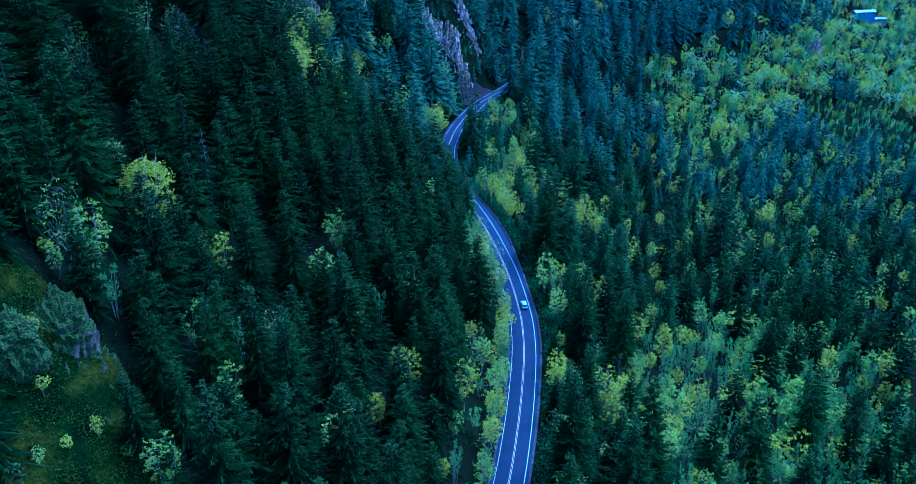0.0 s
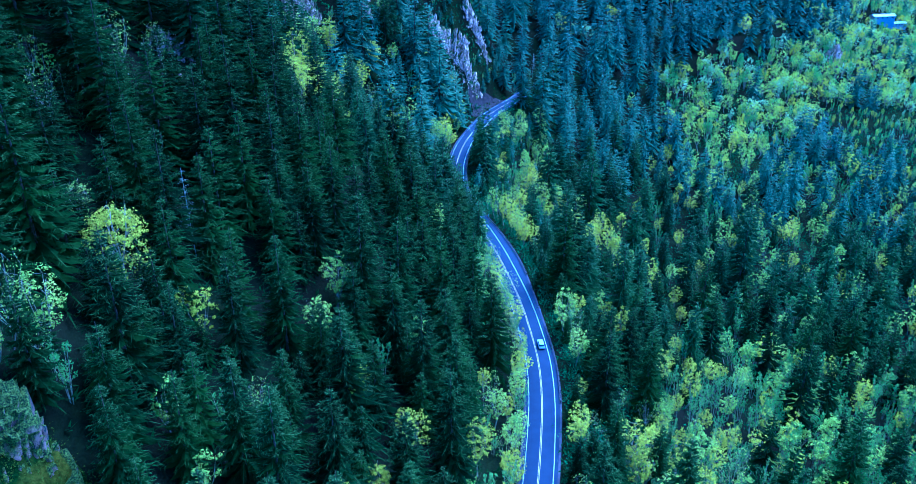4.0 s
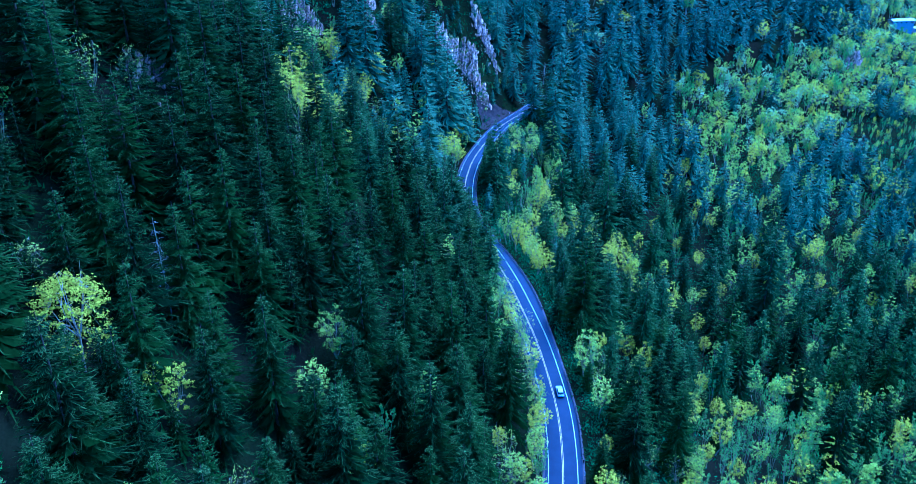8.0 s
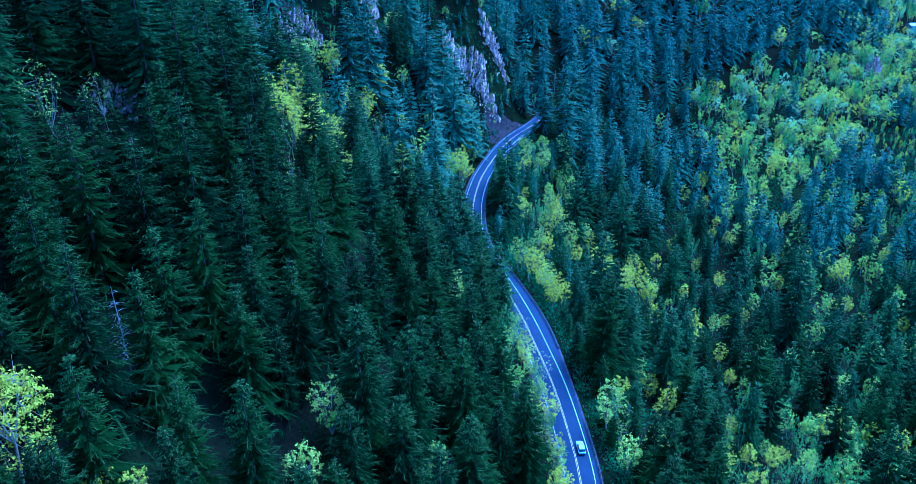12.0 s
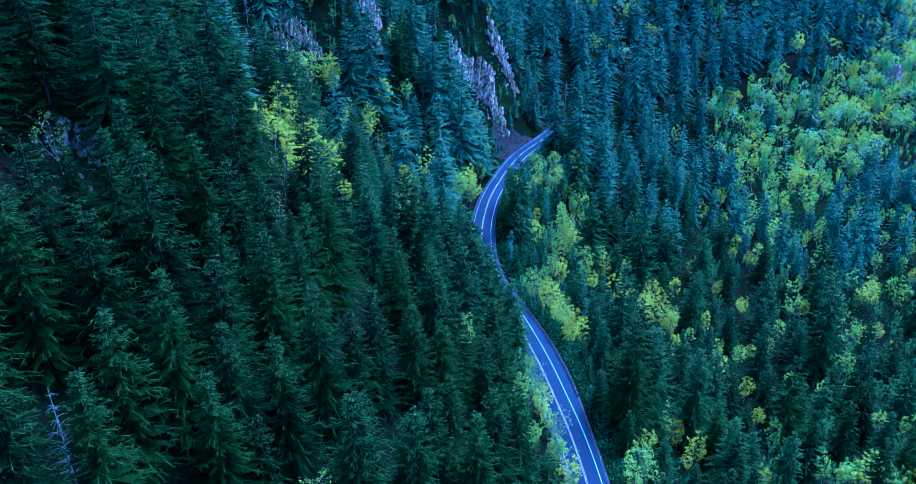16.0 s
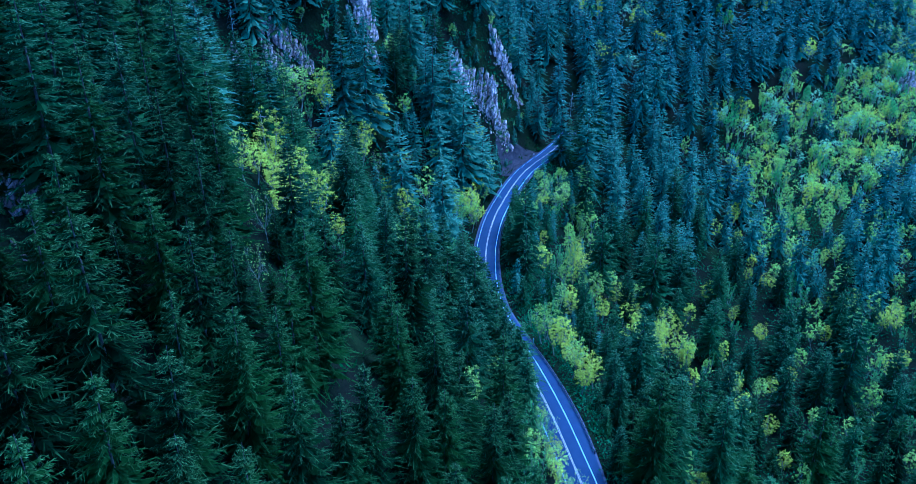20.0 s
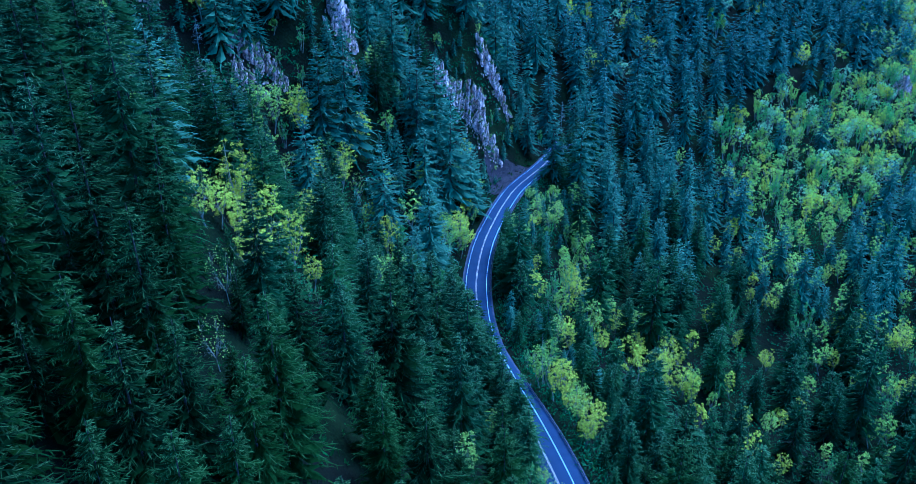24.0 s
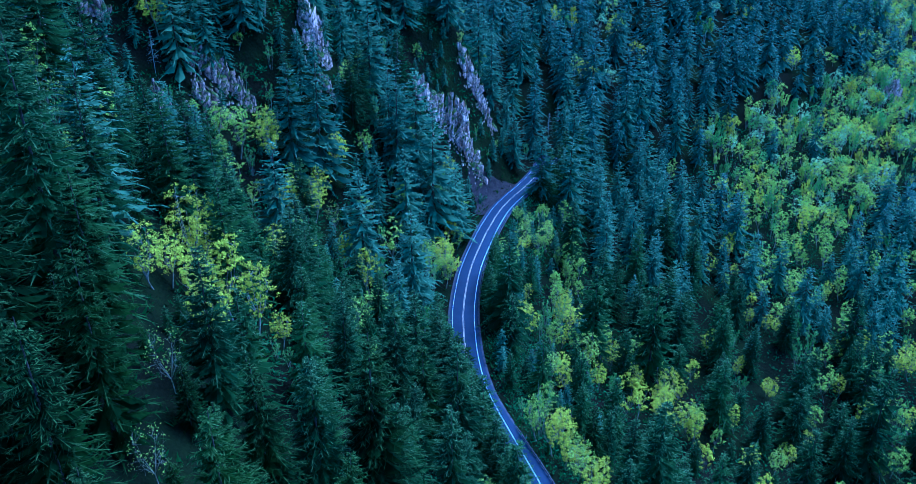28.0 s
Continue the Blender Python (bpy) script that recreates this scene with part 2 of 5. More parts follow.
def rock(name, moss, pale=1.0):
    """Basalt with pale weathered faces and moss on what looks up; moss: how far the moss comes down, 0 to 1."""
    m, n, l, b = material(name, 0.85, 0.2)
    f1, f2 = noise_node(n, l, 0.3, 6), noise_node(n, l, 1.6, 8)
    co, squash, streak = n.new("ShaderNodeTexCoord"), n.new("ShaderNodeMapping"), n.new("ShaderNodeTexNoise")
    squash.inputs["Scale"].default_value = (2.0, 2.0, 0.9)
    streak.inputs["Scale"].default_value, streak.inputs["Detail"].default_value, streak.inputs["Roughness"].default_value = 1.0, 10, 0.75
    l.new(co.outputs["Object"], squash.inputs["Vector"])
    l.new(squash.outputs[0], streak.inputs["Vector"])
    face = mix(n, l, ramp(n, l, streak.outputs["Fac"], [(0.42, (0, 0, 0)), (0.52, (1, 1, 1))]), (0.03, 0.042, 0.034), ramp(n, l, f1, [(0.35, (0.4 * pale, 0.25 * pale, 0.16 * pale)), (0.58, (0.97 * pale, 0.66 * pale, 0.43 * pale))]))
    geo, sep, up = n.new("ShaderNodeNewGeometry"), n.new("ShaderNodeSeparateXYZ"), n.new("ShaderNodeMath")
    l.new(geo.outputs["Normal"], sep.inputs[0])
    up.operation, up.inputs[1].default_value = "MULTIPLY_ADD", 0.9
    l.new(f1, up.inputs[0])
    l.new(sep.outputs["Z"], up.inputs[2])
    cover = ramp(n, l, up.outputs[0], [(0.82 - moss, (0, 0, 0)), (1.0 - moss, (1, 1, 1))])
    l.new(mix(n, l, cover, face, ramp(n, l, noise_node(n, l, 4.5, 8), [(0.38, (0.014, 0.024, 0.003)), (0.68, (0.17, 0.2, 0.014))])), b.inputs["Base Color"])
    bump(n, l, b, streak.outputs["Fac"], 1.0, 0.6)
    return m


# dimmed copy of the basalt for the rock head, shade in its colour
M_HEAD = rock("shaded_rock", 0.22, 0.3)
M_ROCK, M_CRAG, M_MOSSY = rock("basalt_rock", 0.0), rock("dark_crag_rock", 0.04, 0.7), rock("mossy_rock", 0.8, 0.4)

# ---- mesh helpers ----
def mesh_np(name, verts, tris, mat, lit_tips=None, own=None):
    """One mesh from arrays of corners and triangles. Each corner may carry painted-in light on the tips, 0 to 1; own: a
    number for each tree.
    """
    me = bpy.data.meshes.new(name)
    v, t = np.ascontiguousarray(verts, np.float32), np.ascontiguousarray(tris, np.int32)
    me.vertices.add(len(v))
    me.vertices.foreach_set("co", v.ravel())
    me.loops.add(t.size)
    me.loops.foreach_set("vertex_index", t.ravel())
    me.polygons.add(len(t))
    me.polygons.foreach_set("loop_start", np.arange(0, t.size, t.shape[1], dtype=np.int32))
    me.update(calc_edges=True)
    if lit_tips is not None:
        me.attributes.new("tip_light", "FLOAT", "POINT").data.foreach_set("value", np.ascontiguousarray(lit_tips, np.float32))
    if own is not None:
        me.attributes.new("own", "FLOAT", "POINT").data.foreach_set("value", np.ascontiguousarray(own, np.float32))
    me.materials.append(mat)
    return me


def mesh_bm(name, bm, mat):
    me = bpy.data.meshes.new(name)
    bm.to_mesh(me)
    bm.free()
    me.materials.append(mat)
    return me


def part(name, me, parent, label=""):
    ob = new(name, me)
    ob.parent = parent
    return tagged(ob, label)


class Pile:
    """Corners and faces gathered from many pieces."""
    def __init__(self):
        self.v, self.f, self.n = [], [], 0

    def add(self, v, f):
        self.v.append(np.asarray(v, float))
        self.f.append(np.asarray(f) + self.n)
        self.n += len(v)

    def arrays(self):
        return np.concatenate(self.v), np.concatenate(self.f)


# ---- ground ----
gx = np.concatenate([np.linspace(-2500, -420, 24), np.linspace(-400, -106, 32), np.arange(-102, 70, 3.4), np.linspace(72, 500, 48), np.linspace(530, 3000, 28)])
gy = np.concatenate([np.linspace(-600, 20, 20), np.arange(40, 520, 4.0), np.linspace(523, 900, 46), np.linspace(930, 4000, 36)])
GX, GY = np.meshgrid(gx, gy)
GZ = ground_z(GX, GY)
k = np.arange(len(gx) * len(gy)).reshape(len(gy), len(gx))
quads = np.stack([k[:-1, :-1], k[:-1, 1:], k[1:, 1:], k[1:, :-1]], -1).reshape(-1, 4)
ground = tagged(new("ground", mesh_np("ground", np.stack([GX, GY, GZ], -1).reshape(-1, 3), quads, M_GROUND)), "steep forest floor of earth, moss and litter, darkened for tree shade", "ground", kind="structure")
for p in ground.data.polygons:
    p.use_smooth = True

# ---- road ----
ROAD_Y = np.arange(-80, 506, 1.5)


def strip(y, a, b, z, thick=0.0):
    """A ribbon along the road between the offsets a and b (metres to the right of its middle), at height z, with skirts of the given depth."""
    y = np.asarray(y, float)
    x = road_x(y)
    t = np.stack([np.gradient(x, y), np.ones_like(y)], -1)
    t /= np.linalg.norm(t, axis=1)[:, None]
    nx, ny = t[:, 1], -t[:, 0]
    a, b = np.broadcast_to(a, y.shape), np.broadcast_to(b, y.shape)
    pts = [np.stack([x + nx * o, y + ny * o, np.full_like(y, h)], -1) for o, h in ((a - thick, z - thick), (a, z), (b, z), (b + thick, z - thick))]
    if not thick:
        pts = pts[1:3]
    m, c = len(y), len(pts)
    v = np.stack(pts, 1).reshape(-1, 3)
    i = np.arange((m - 1) * c).reshape(m - 1, c)[:, :-1]
    return v, np.stack([i, i + 1, i + c + 1, i + c], -1).reshape(-1, 4)


shoulder_r = bend([(40, 4.2), (150, 4.2), (200, 4.6), (235, 4.8), (246, 5.2), (258, 6.1), (280, 6.3), (300, 5.6), (318, 4.9), (340, 4.6), (506, 4.6)])
road = tagged(new("road", mesh_np("road", *strip(ROAD_Y, -4.05, shoulder_r(ROAD_Y), 0.06, 0.15), M_ROAD)), "two-lane mountain road of grey asphalt with painted lines", "road", kind="structure")
part("edge_line", mesh_np("edge_line", *strip(ROAD_Y, 3.3, 3.44, 0.075), M_WHITE), road, "white painted edge line")
part("edge_line", mesh_np("edge_line", *strip(ROAD_Y, -3.42, -3.33, 0.075), M_WHITE), road, "white painted edge line")
part("centre_line", mesh_np("centre_line", *strip(ROAD_Y, 0.1, 0.19, 0.075), M_YELLOW), road, "pale yellow centre line")
part("centre_line", mesh_np("centre_line", *strip(ROAD_Y, -0.19, -0.1, 0.075), M_YELLOW), road, "pale yellow centre line")
verge = tagged(new("pavement", mesh_np("verge", *strip(ROAD_Y, -4.6, shoulder_r(ROAD_Y) + 0.5, 0.0, 0.4), M_GRAVEL)), "gravel verge on both sides of the road", "verge", kind="structure")

# ---- trees: shapes ----
def tube(p0, p1, r0, r1, sides=5):
    p0, p1 = np.array(p0, float), np.array(p1, float)
    d = p1 - p0
    d /= np.linalg.norm(d)
    s = np.cross(d, (0.31, 0.2, 0.93) if abs(d[2]) < 0.9 else (1, 0, 0))
    s /= np.linalg.norm(s)
    q = np.cross(d, s)
    a = np.arange(sides) * 2 * math.pi / sides
    ring = np.cos(a)[:, None] * s + np.sin(a)[:, None] * q
    v = np.concatenate([p0 + ring * r0, p1 + ring * r1])
    i = np.arange(sides)
    j = (i + 1) % sides
    return v, np.concatenate([np.stack([i, j, j + sides], -1), np.stack([i, j + sides, i + sides], -1)])


def conifer(rng, h, r, whorls, arms, twigs, wide, low=0.06, full=0.95, droop=0.0):
    """A fir: whorls of boughs that arch and droop, each a spine with a comb of slim needle sprays to both sides. Trunk as (corners, triangles), crown with the paleness of each corner besides."""
    trunk = Pile()
    lean = rng.normal(0, 0.01, 2) * h
    if twigs < 3:
        trunk.add(*tube((0, 0, -1.5), (*lean, h), 0.012 * h, 0.002 * h, 3))
    else:
        trunk.add(*tube((0, 0, -1.2), (lean[0] * 0.5, lean[1] * 0.5, h * 0.5), 0.013 * h, 0.007 * h, 6))
        trunk.add(*tube((lean[0] * 0.5, lean[1] * 0.5, h * 0.5), (*lean, h * 1.03), 0.007 * h, 0.0012 * h, 5))
    n = whorls * arms
    f = low + (0.985 - low) * (np.repeat(np.arange(whorls), arms) / (whorls - 1)) ** 0.92 + rng.normal(0, 0.5 / whorls, n)
    a = np.repeat(2.4 * np.arange(whorls), arms) + np.tile(np.arange(arms) * 6.283 / arms, whorls) + rng.normal(0, 0.22, n)
    keep = (rng.random(n) > 0.05) & ((f < 0.8) | (rng.random(n) < 0.7))
    f, a = np.minimum(f[keep], 0.99), a[keep]
    n = len(f)
    lop = rng.uniform(0, 6.28)
    length = r * np.maximum(0.02, 1 - f) ** full * rng.uniform(0.72, 1.15, n) * (1 + 0.1 * np.cos(a - lop)) * np.where(rng.random(n) < 0.08, 0.55, 1) + 0.3
    rise = 0.62 * (f - 0.3) - droop * (1.2 - f) + rng.normal(0, 0.07, n)
    sag = 0.3 + rng.normal(0, 0.05, n)
    base = np.stack([lean[0] * f, lean[1] * f, h * f], -1)
    out = np.stack([np.cos(a), np.sin(a), np.zeros(n)], -1)
    side = np.stack([-out[:, 1], out[:, 0], np.zeros(n)], -1)
    w = 2.5 / arms * length * rng.uniform(0.8, 1.25, n) + 0.2
    up = np.array([0, 0, 1.0])

    def spine(g, over=0.0):
        return base + out * (length * g)[:, None] + up * (length * (rise * g - sag * g * g + 0.1 * g ** 4) + over)[:, None]
    one = np.ones(n)
    v, pale = [], []

    # young: light painted into the blade's tip, stronger up the crown
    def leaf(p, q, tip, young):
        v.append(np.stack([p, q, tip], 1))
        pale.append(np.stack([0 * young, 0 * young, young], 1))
    # the dense body of the bough, then the comb of sprays, then its tip
    for s in (-1, 1):
        leaf(spine(0.04 * one), spine(0.5 * one, -0.3 * w) + side * (s * (0.42 if twigs > 1 else 0.58) * w)[:, None], spine((0.74 if twigs > 1 else 0.86) * one), 0 * one)
    for k in range(twigs):
        for s in (-1, 1):
            g = np.clip((k + rng.uniform(0.1, 1.0, n)) / twigs, 0.1, 1.0)
            p = spine(g, 0.03)
            open_ = rng.uniform(0.4, 1.1, n)
            ln = (w * (1.05 - 0.7 * g) * rng.uniform(0.6, 1.3, n) + 0.16)
            d = out * np.cos(open_)[:, None] + side * (s * np.sin(open_))[:, None] + up * (-0.28 + rng.normal(0, 0.16, n))[:, None]
            bw = (wide * rng.uniform(0.7, 1.3, n))[:, None] * 0.5
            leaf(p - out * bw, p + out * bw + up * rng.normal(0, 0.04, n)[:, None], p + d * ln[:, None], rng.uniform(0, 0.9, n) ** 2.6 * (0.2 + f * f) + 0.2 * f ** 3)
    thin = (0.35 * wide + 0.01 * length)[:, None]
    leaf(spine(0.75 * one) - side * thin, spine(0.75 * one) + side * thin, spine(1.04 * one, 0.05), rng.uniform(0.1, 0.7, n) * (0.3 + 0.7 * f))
    if twigs > 2:
        # some boughs get a fine pale line along the back, paler higher up
        bare = rng.random(n) < 0.22
        fine = np.full((n, 1), 0.03)
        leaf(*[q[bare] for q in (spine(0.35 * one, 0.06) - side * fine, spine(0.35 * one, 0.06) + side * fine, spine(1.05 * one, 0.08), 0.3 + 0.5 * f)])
    v, pale = np.concatenate(v).reshape(-1, 3), np.concatenate(pale).ravel()
    return trunk.arrays(), (v, np.arange(len(v)).reshape(-1, 3), pale)


def slivers(rng, ctr, leaf, along=None):
    """Leaves, one pointed blade each, round the given places; along: the way in which they point."""
    k = len(ctr)
    u = rng.normal(0, 1, (k, 3)) if along is None else along + rng.normal(0, 0.35, (k, 3))
    u /= np.linalg.norm(u, axis=1)[:, None]
    w = np.cross(u, rng.normal(0, 1, (k, 3)))
    w /= np.linalg.norm(w, axis=1)[:, None]
    s = leaf * rng.uniform(0.6, 1.5, (k, 1))
    return np.stack([ctr - u * s * 0.7 - w * s * 0.45, ctr - u * s * 0.7 + w * s * 0.45, ctr + u * s], 1).reshape(-1, 3), np.arange(3 * k).reshape(k, 3)


def slender_tree(rng, h, r, stems, boughs, leaves, leaf, fine=1.0):
    """A slim alder or aspen: a few pale upright stems, fine boughs that reach up, and small leaves strung along them."""
    trunk, crown = Pile(), Pile()
    for i in range(stems):
        a = 6.283 * i / stems + rng.normal(0, 0.5)
        out = np.array([math.cos(a), math.sin(a), 0.0])
        foot = out * rng.uniform(0.1, 0.5)
        top = foot + out * r * rng.uniform(0.2, 0.6) + np.array([0, 0, h * rng.uniform(0.7, 1.0)])
        trunk.add(*tube(foot - [0, 0, 1], top, 0.0085 * h * fine, 0.002 * h * fine, 4))
        for k in range(boughs):
            f = rng.uniform(0.3, 0.98)
            b = rng.uniform(0, 6.283)
            d = np.array([math.cos(b) * 0.6, math.sin(b) * 0.6, rng.uniform(0.5, 1.2)])
            p0 = foot + (top - foot) * f
            p1 = p0 + d * r * rng.uniform(0.3, 0.85) * (1.25 - f)
            if fine < 1.2 or k % (2 if fine < 2 else 4) == 0:
                trunk.add(*tube(p0, p1, 0.003 * h * fine, 0.0012 * h * fine, 3))
            g = rng.uniform(0.2, 1.1, (leaves, 1))
            crown.add(*slivers(rng, p0 + (p1 - p0) * g + rng.normal(0, 0.045 * r, (leaves, 3)), leaf, d))
    return trunk.arrays(), crown.arrays()


def leaves_on(rng, ctr, q, count, leaf):
    """A clump of leaves: blades over a rough dome, each turned outwards and up."""
    d = rng.normal(0, 1, (count, 3)) + [0, 0, 0.45]
    d /= np.linalg.norm(d, axis=1)[:, None]
    at = ctr + d * q * rng.uniform(0.3, 1.7, (count, 1)) * [1, 1, 0.75]
    nrm = d + [0, 0, 0.4] + rng.normal(0, 0.7, (count, 3))
    u = np.cross(nrm, rng.normal(0, 1, (count, 3)))
    u /= np.linalg.norm(u, axis=1)[:, None]
    w = np.cross(nrm, u)
    w /= np.linalg.norm(w, axis=1)[:, None]
    s = leaf * rng.uniform(0.6, 1.4, (count, 1))
    return np.stack([at - u * s * 0.75 - w * s * 0.5, at - u * s * 0.75 + w * s * 0.5, at + u * s], 1).reshape(-1, 3), np.arange(3 * count).reshape(count, 3)


def broadleaf(rng, h, r, clumps, leaves, leaf, bare=0.0, puff=0.17, thin=1.0):
    """A leafing broadleaf tree: forked trunk with limbs and twigs, leaves in loose clumps with gaps. puff: a clump's size against the crown's."""
    trunk, crown = Pile(), Pile()
    fork = h * rng.uniform(0.15, 0.28)
    bow = rng.normal(0, 0.05, 2) * h
    top = np.array([bow[0], bow[1], fork])
    ring = 5 if leaf < 0.25 else 3
    trunk.add(*tube((0, 0, -1.0), top, 0.016 * h * thin, 0.011 * h * thin, ring))
    limbs = int(rng.integers(6, 9))
    ends = []
    for i in range(limbs):
        a = 6.283 * i / limbs + rng.normal(0, 0.3)
        reach = r * rng.uniform(0.3, 0.85)
        e = np.array([top[0] + math.cos(a) * reach, top[1] + math.sin(a) * reach, h * rng.uniform(0.55, 0.95)])
        m = top + (e - top) * 0.5 + np.array([math.cos(a), math.sin(a), 0]) * reach * 0.18
        trunk.add(*tube(top, m, 0.008 * h * thin, 0.0045 * h * thin, min(ring, 4)))
        trunk.add(*tube(m, e, 0.0045 * h * thin, 0.0012 * h * thin, 3))
        ends += [m, e, (m + e) / 2]
    ends = np.array(ends)
    lobes = rng.normal(0, 1, (5, 3))
    for c in range(clumps):
        d = rng.normal(0, 1, 3)
        d /= np.linalg.norm(d)
        d[2] = abs(d[2]) if rng.random() < 0.35 else d[2]
        k = rng.uniform(0.4, 1.0) ** 0.6 * (0.8 + 0.14 * np.tanh(lobes @ d).sum())
        q2 = np.array([bow[0], bow[1], h * 0.53]) + d * [r * k, r * k, h * 0.45 * k]
        q = ends[np.argmin(((ends - q2) ** 2).sum(1))]
        if c % 2 == 0 and leaf < 0.25:
            trunk.add(*tube(q, q2, 0.0024 * h * thin, 0.001 * h, 3))
        if rng.random() < bare:
            continue
        crown.add(*leaves_on(rng, q2, r * puff * rng.uniform(0.6, 1.3), leaves, leaf))
    return trunk.arrays(), (crown.arrays() if crown.n else trunk.arrays())


def snag(rng, h, n=80, droop=0.25):
    """A dead fir: a bare pale stem, and its thin drooping branches."""
    p, q = Pile(), Pile()
    p.add(*tube((0, 0, -1), (0.2, 0, h * 0.6), 0.006 * h, 0.004 * h, 6))
    p.add(*tube((0.2, 0, h * 0.6), (0.3, 0.1, h), 0.004 * h, 0.001 * h, 5))
    for k in range(n):
        f = rng.uniform(0.3, 0.97)
        a = rng.uniform(0, 6.283)
        c = np.array([0.2, 0, h * f])
        ln = 0.17 * h * (1.05 - f) * rng.uniform(0.5, 1.3) + 0.3
        d = np.array([math.cos(a), math.sin(a), 0])
        p1 = c + d * ln * 0.6 + np.array([0, 0, 0.08 * ln])
        q.add(*tube(c, p1, 0.035, 0.025, 3))
        q.add(*tube(p1, p1 + d * ln * 0.5 + np.array([0, 0, -droop * ln]), 0.025, 0.01, 3))
    return p.arrays(), q.arrays()


rng = np.random.default_rng(7)
FIRS = [conifer(rng, h, r, 23, 10, 7, 0.2, 0.06, 0.7) for h, r in ((25, 7.3), (26, 7.8), (24, 7.0), (26, 7.0), (24, 6.5), (25, 6.2), (23, 6.9), (27, 7.8))]
FIRS_MID = [conifer(rng, h, r, 17, 9, 3, 0.28, 0.1, 0.68, 0.15) for h, r in ((21, 6.4), (22, 6.8), (20, 6.1), (22, 6.2), (20, 5.8), (21, 6.8))]
FIRS_FAR = [conifer(rng, h, r, 14, 8, 2, 0.5, 0.14, 0.66, 0.45) for h, r in ((20, 6.4), (22, 6.7), (19, 6.1), (21, 6.8))]
FIRS_LAST = [conifer(rng, h, r, 10, 7, 1, 1.0, 0.15, 0.66, 0.55) for h, r in ((19, 6.5), (21, 6.8), (18, 6.3))]
LEAFY = [broadleaf(rng, h, r, 100, 15, 0.2, 0.08, 0.11) for h, r in ((13, 3.7), (15, 4.0), (11, 3.5), (14, 3.4))]
LEAFY_TALL = [slender_tree(rng, h, r, n, 18, 10, 0.18, 0.7) for h, r, n in ((14, 3.4, 4), (16, 3.6, 3), (13, 3.2, 4), (15, 3.0, 3))]
SLIM_MID = [slender_tree(rng, h, r, n, 15, 9, 0.28, 0.9) for h, r, n in ((14, 3.8, 4), (16, 4.0, 3), (13, 3.8, 4))]
SLIM_FAR = [slender_tree(rng, h, r, n, 13, 8, 0.44, 1.3) for h, r, n in ((15, 4.4, 4), (17, 4.6, 4), (14, 4.4, 4))]
LEAFY_MID = [broadleaf(rng, h, r, 52, 12, 0.3, 0.1, 0.12) for h, r in ((14, 4.0), (16, 4.2), (12, 3.8), (15, 3.6))]
LEAFY_FAR = [broadleaf(rng, h, r, 26, 11, 0.44, 0.05, 0.16) for h, r in ((14, 4.6), (16, 4.9), (13, 4.5), (17, 4.6))]
LEAFY_BIG = [broadleaf(rng, 19, 6.0, 210, 17, 0.2, 0.05, 0.1, 0.8)]
BARE = [broadleaf(rng, h, r, 150, 5, 0.15, 0.6, 0.12, 0.5) for h, r in ((12, 4.0), (14, 3.6), (10, 3.6))]
SNAGS = [snag(rng, h) for h in (22, 18)]

TREE_KINDS = {
    "fir": (FIRS, M_BARK, M_FIR_SHADED, "fir_tree", "tall dark green fir with drooping boughs on the slope", "conifer"),
    "upper": (FIRS, M_BARK, M_SLOPE_HAZE, "fir_tree", "tall green fir higher on the slope, lightened for sun and haze", "conifer"),
    "lime": (LEAFY, M_PALE, M_LIME, "maple_tree", "yellow-green maple in fresh spring leaf among firs", "broadleaf tree"),
    "big": (LEAFY_BIG, M_PALE, M_LIME, "maple_tree", "large open-crowned maple in bright yellow-green leaf", "broadleaf tree"),
    "sage": (LEAFY_TALL, M_PALE, M_SAGE, "alder_tree", "slender pale green alder with thin grey stems", "broadleaf tree"),
    "olive": (LEAFY, M_PALE, M_OLIVE, "cottonwood_tree", "olive-green broadleaf tree with sparse young leaves", "broadleaf tree"),
    "bare": (BARE, M_PALE, M_OLIVE, "bare_tree", "nearly bare broadleaf tree with pale grey twigs", "broadleaf tree"),
    "snag": (SNAGS, M_DEAD, M_DEAD, "dead_fir", "dead bare fir with a pale weathered stem", "dead tree"),
}
TREE_MESH = {}
for kind, (shapes, m_t, m_c, nm, lab, cat) in TREE_KINDS.items():
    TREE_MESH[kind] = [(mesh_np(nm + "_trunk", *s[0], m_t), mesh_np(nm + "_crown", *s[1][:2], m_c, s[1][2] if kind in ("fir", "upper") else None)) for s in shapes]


def plant(kind, x, y, size=1.0, turn=0.0, which=0, group=""):
    """One tree as a thing: its base, trunk and crown."""
    shapes, m_t, m_c, nm, lab, cat = TREE_KINDS[kind]
    base = tagged(new(nm), lab, cat, group or "trees of the forest")
    base.matrix_world = pose(x, y, float(ground_z(x, y)), 0, 0, turn) @ Matrix.Scale(size, 4)
    t, c = TREE_MESH[kind][which % len(TREE_MESH[kind])]
    part("trunk", t, base)
    part("crown", c, base)
    return base


# ---- trees: where they stand ----
def inside(x, y):
    """The wedge of land that the valley view takes in."""
    return (y > 20) & (np.abs(x + 6) < 0.6 * y + 32) & (y > 20)


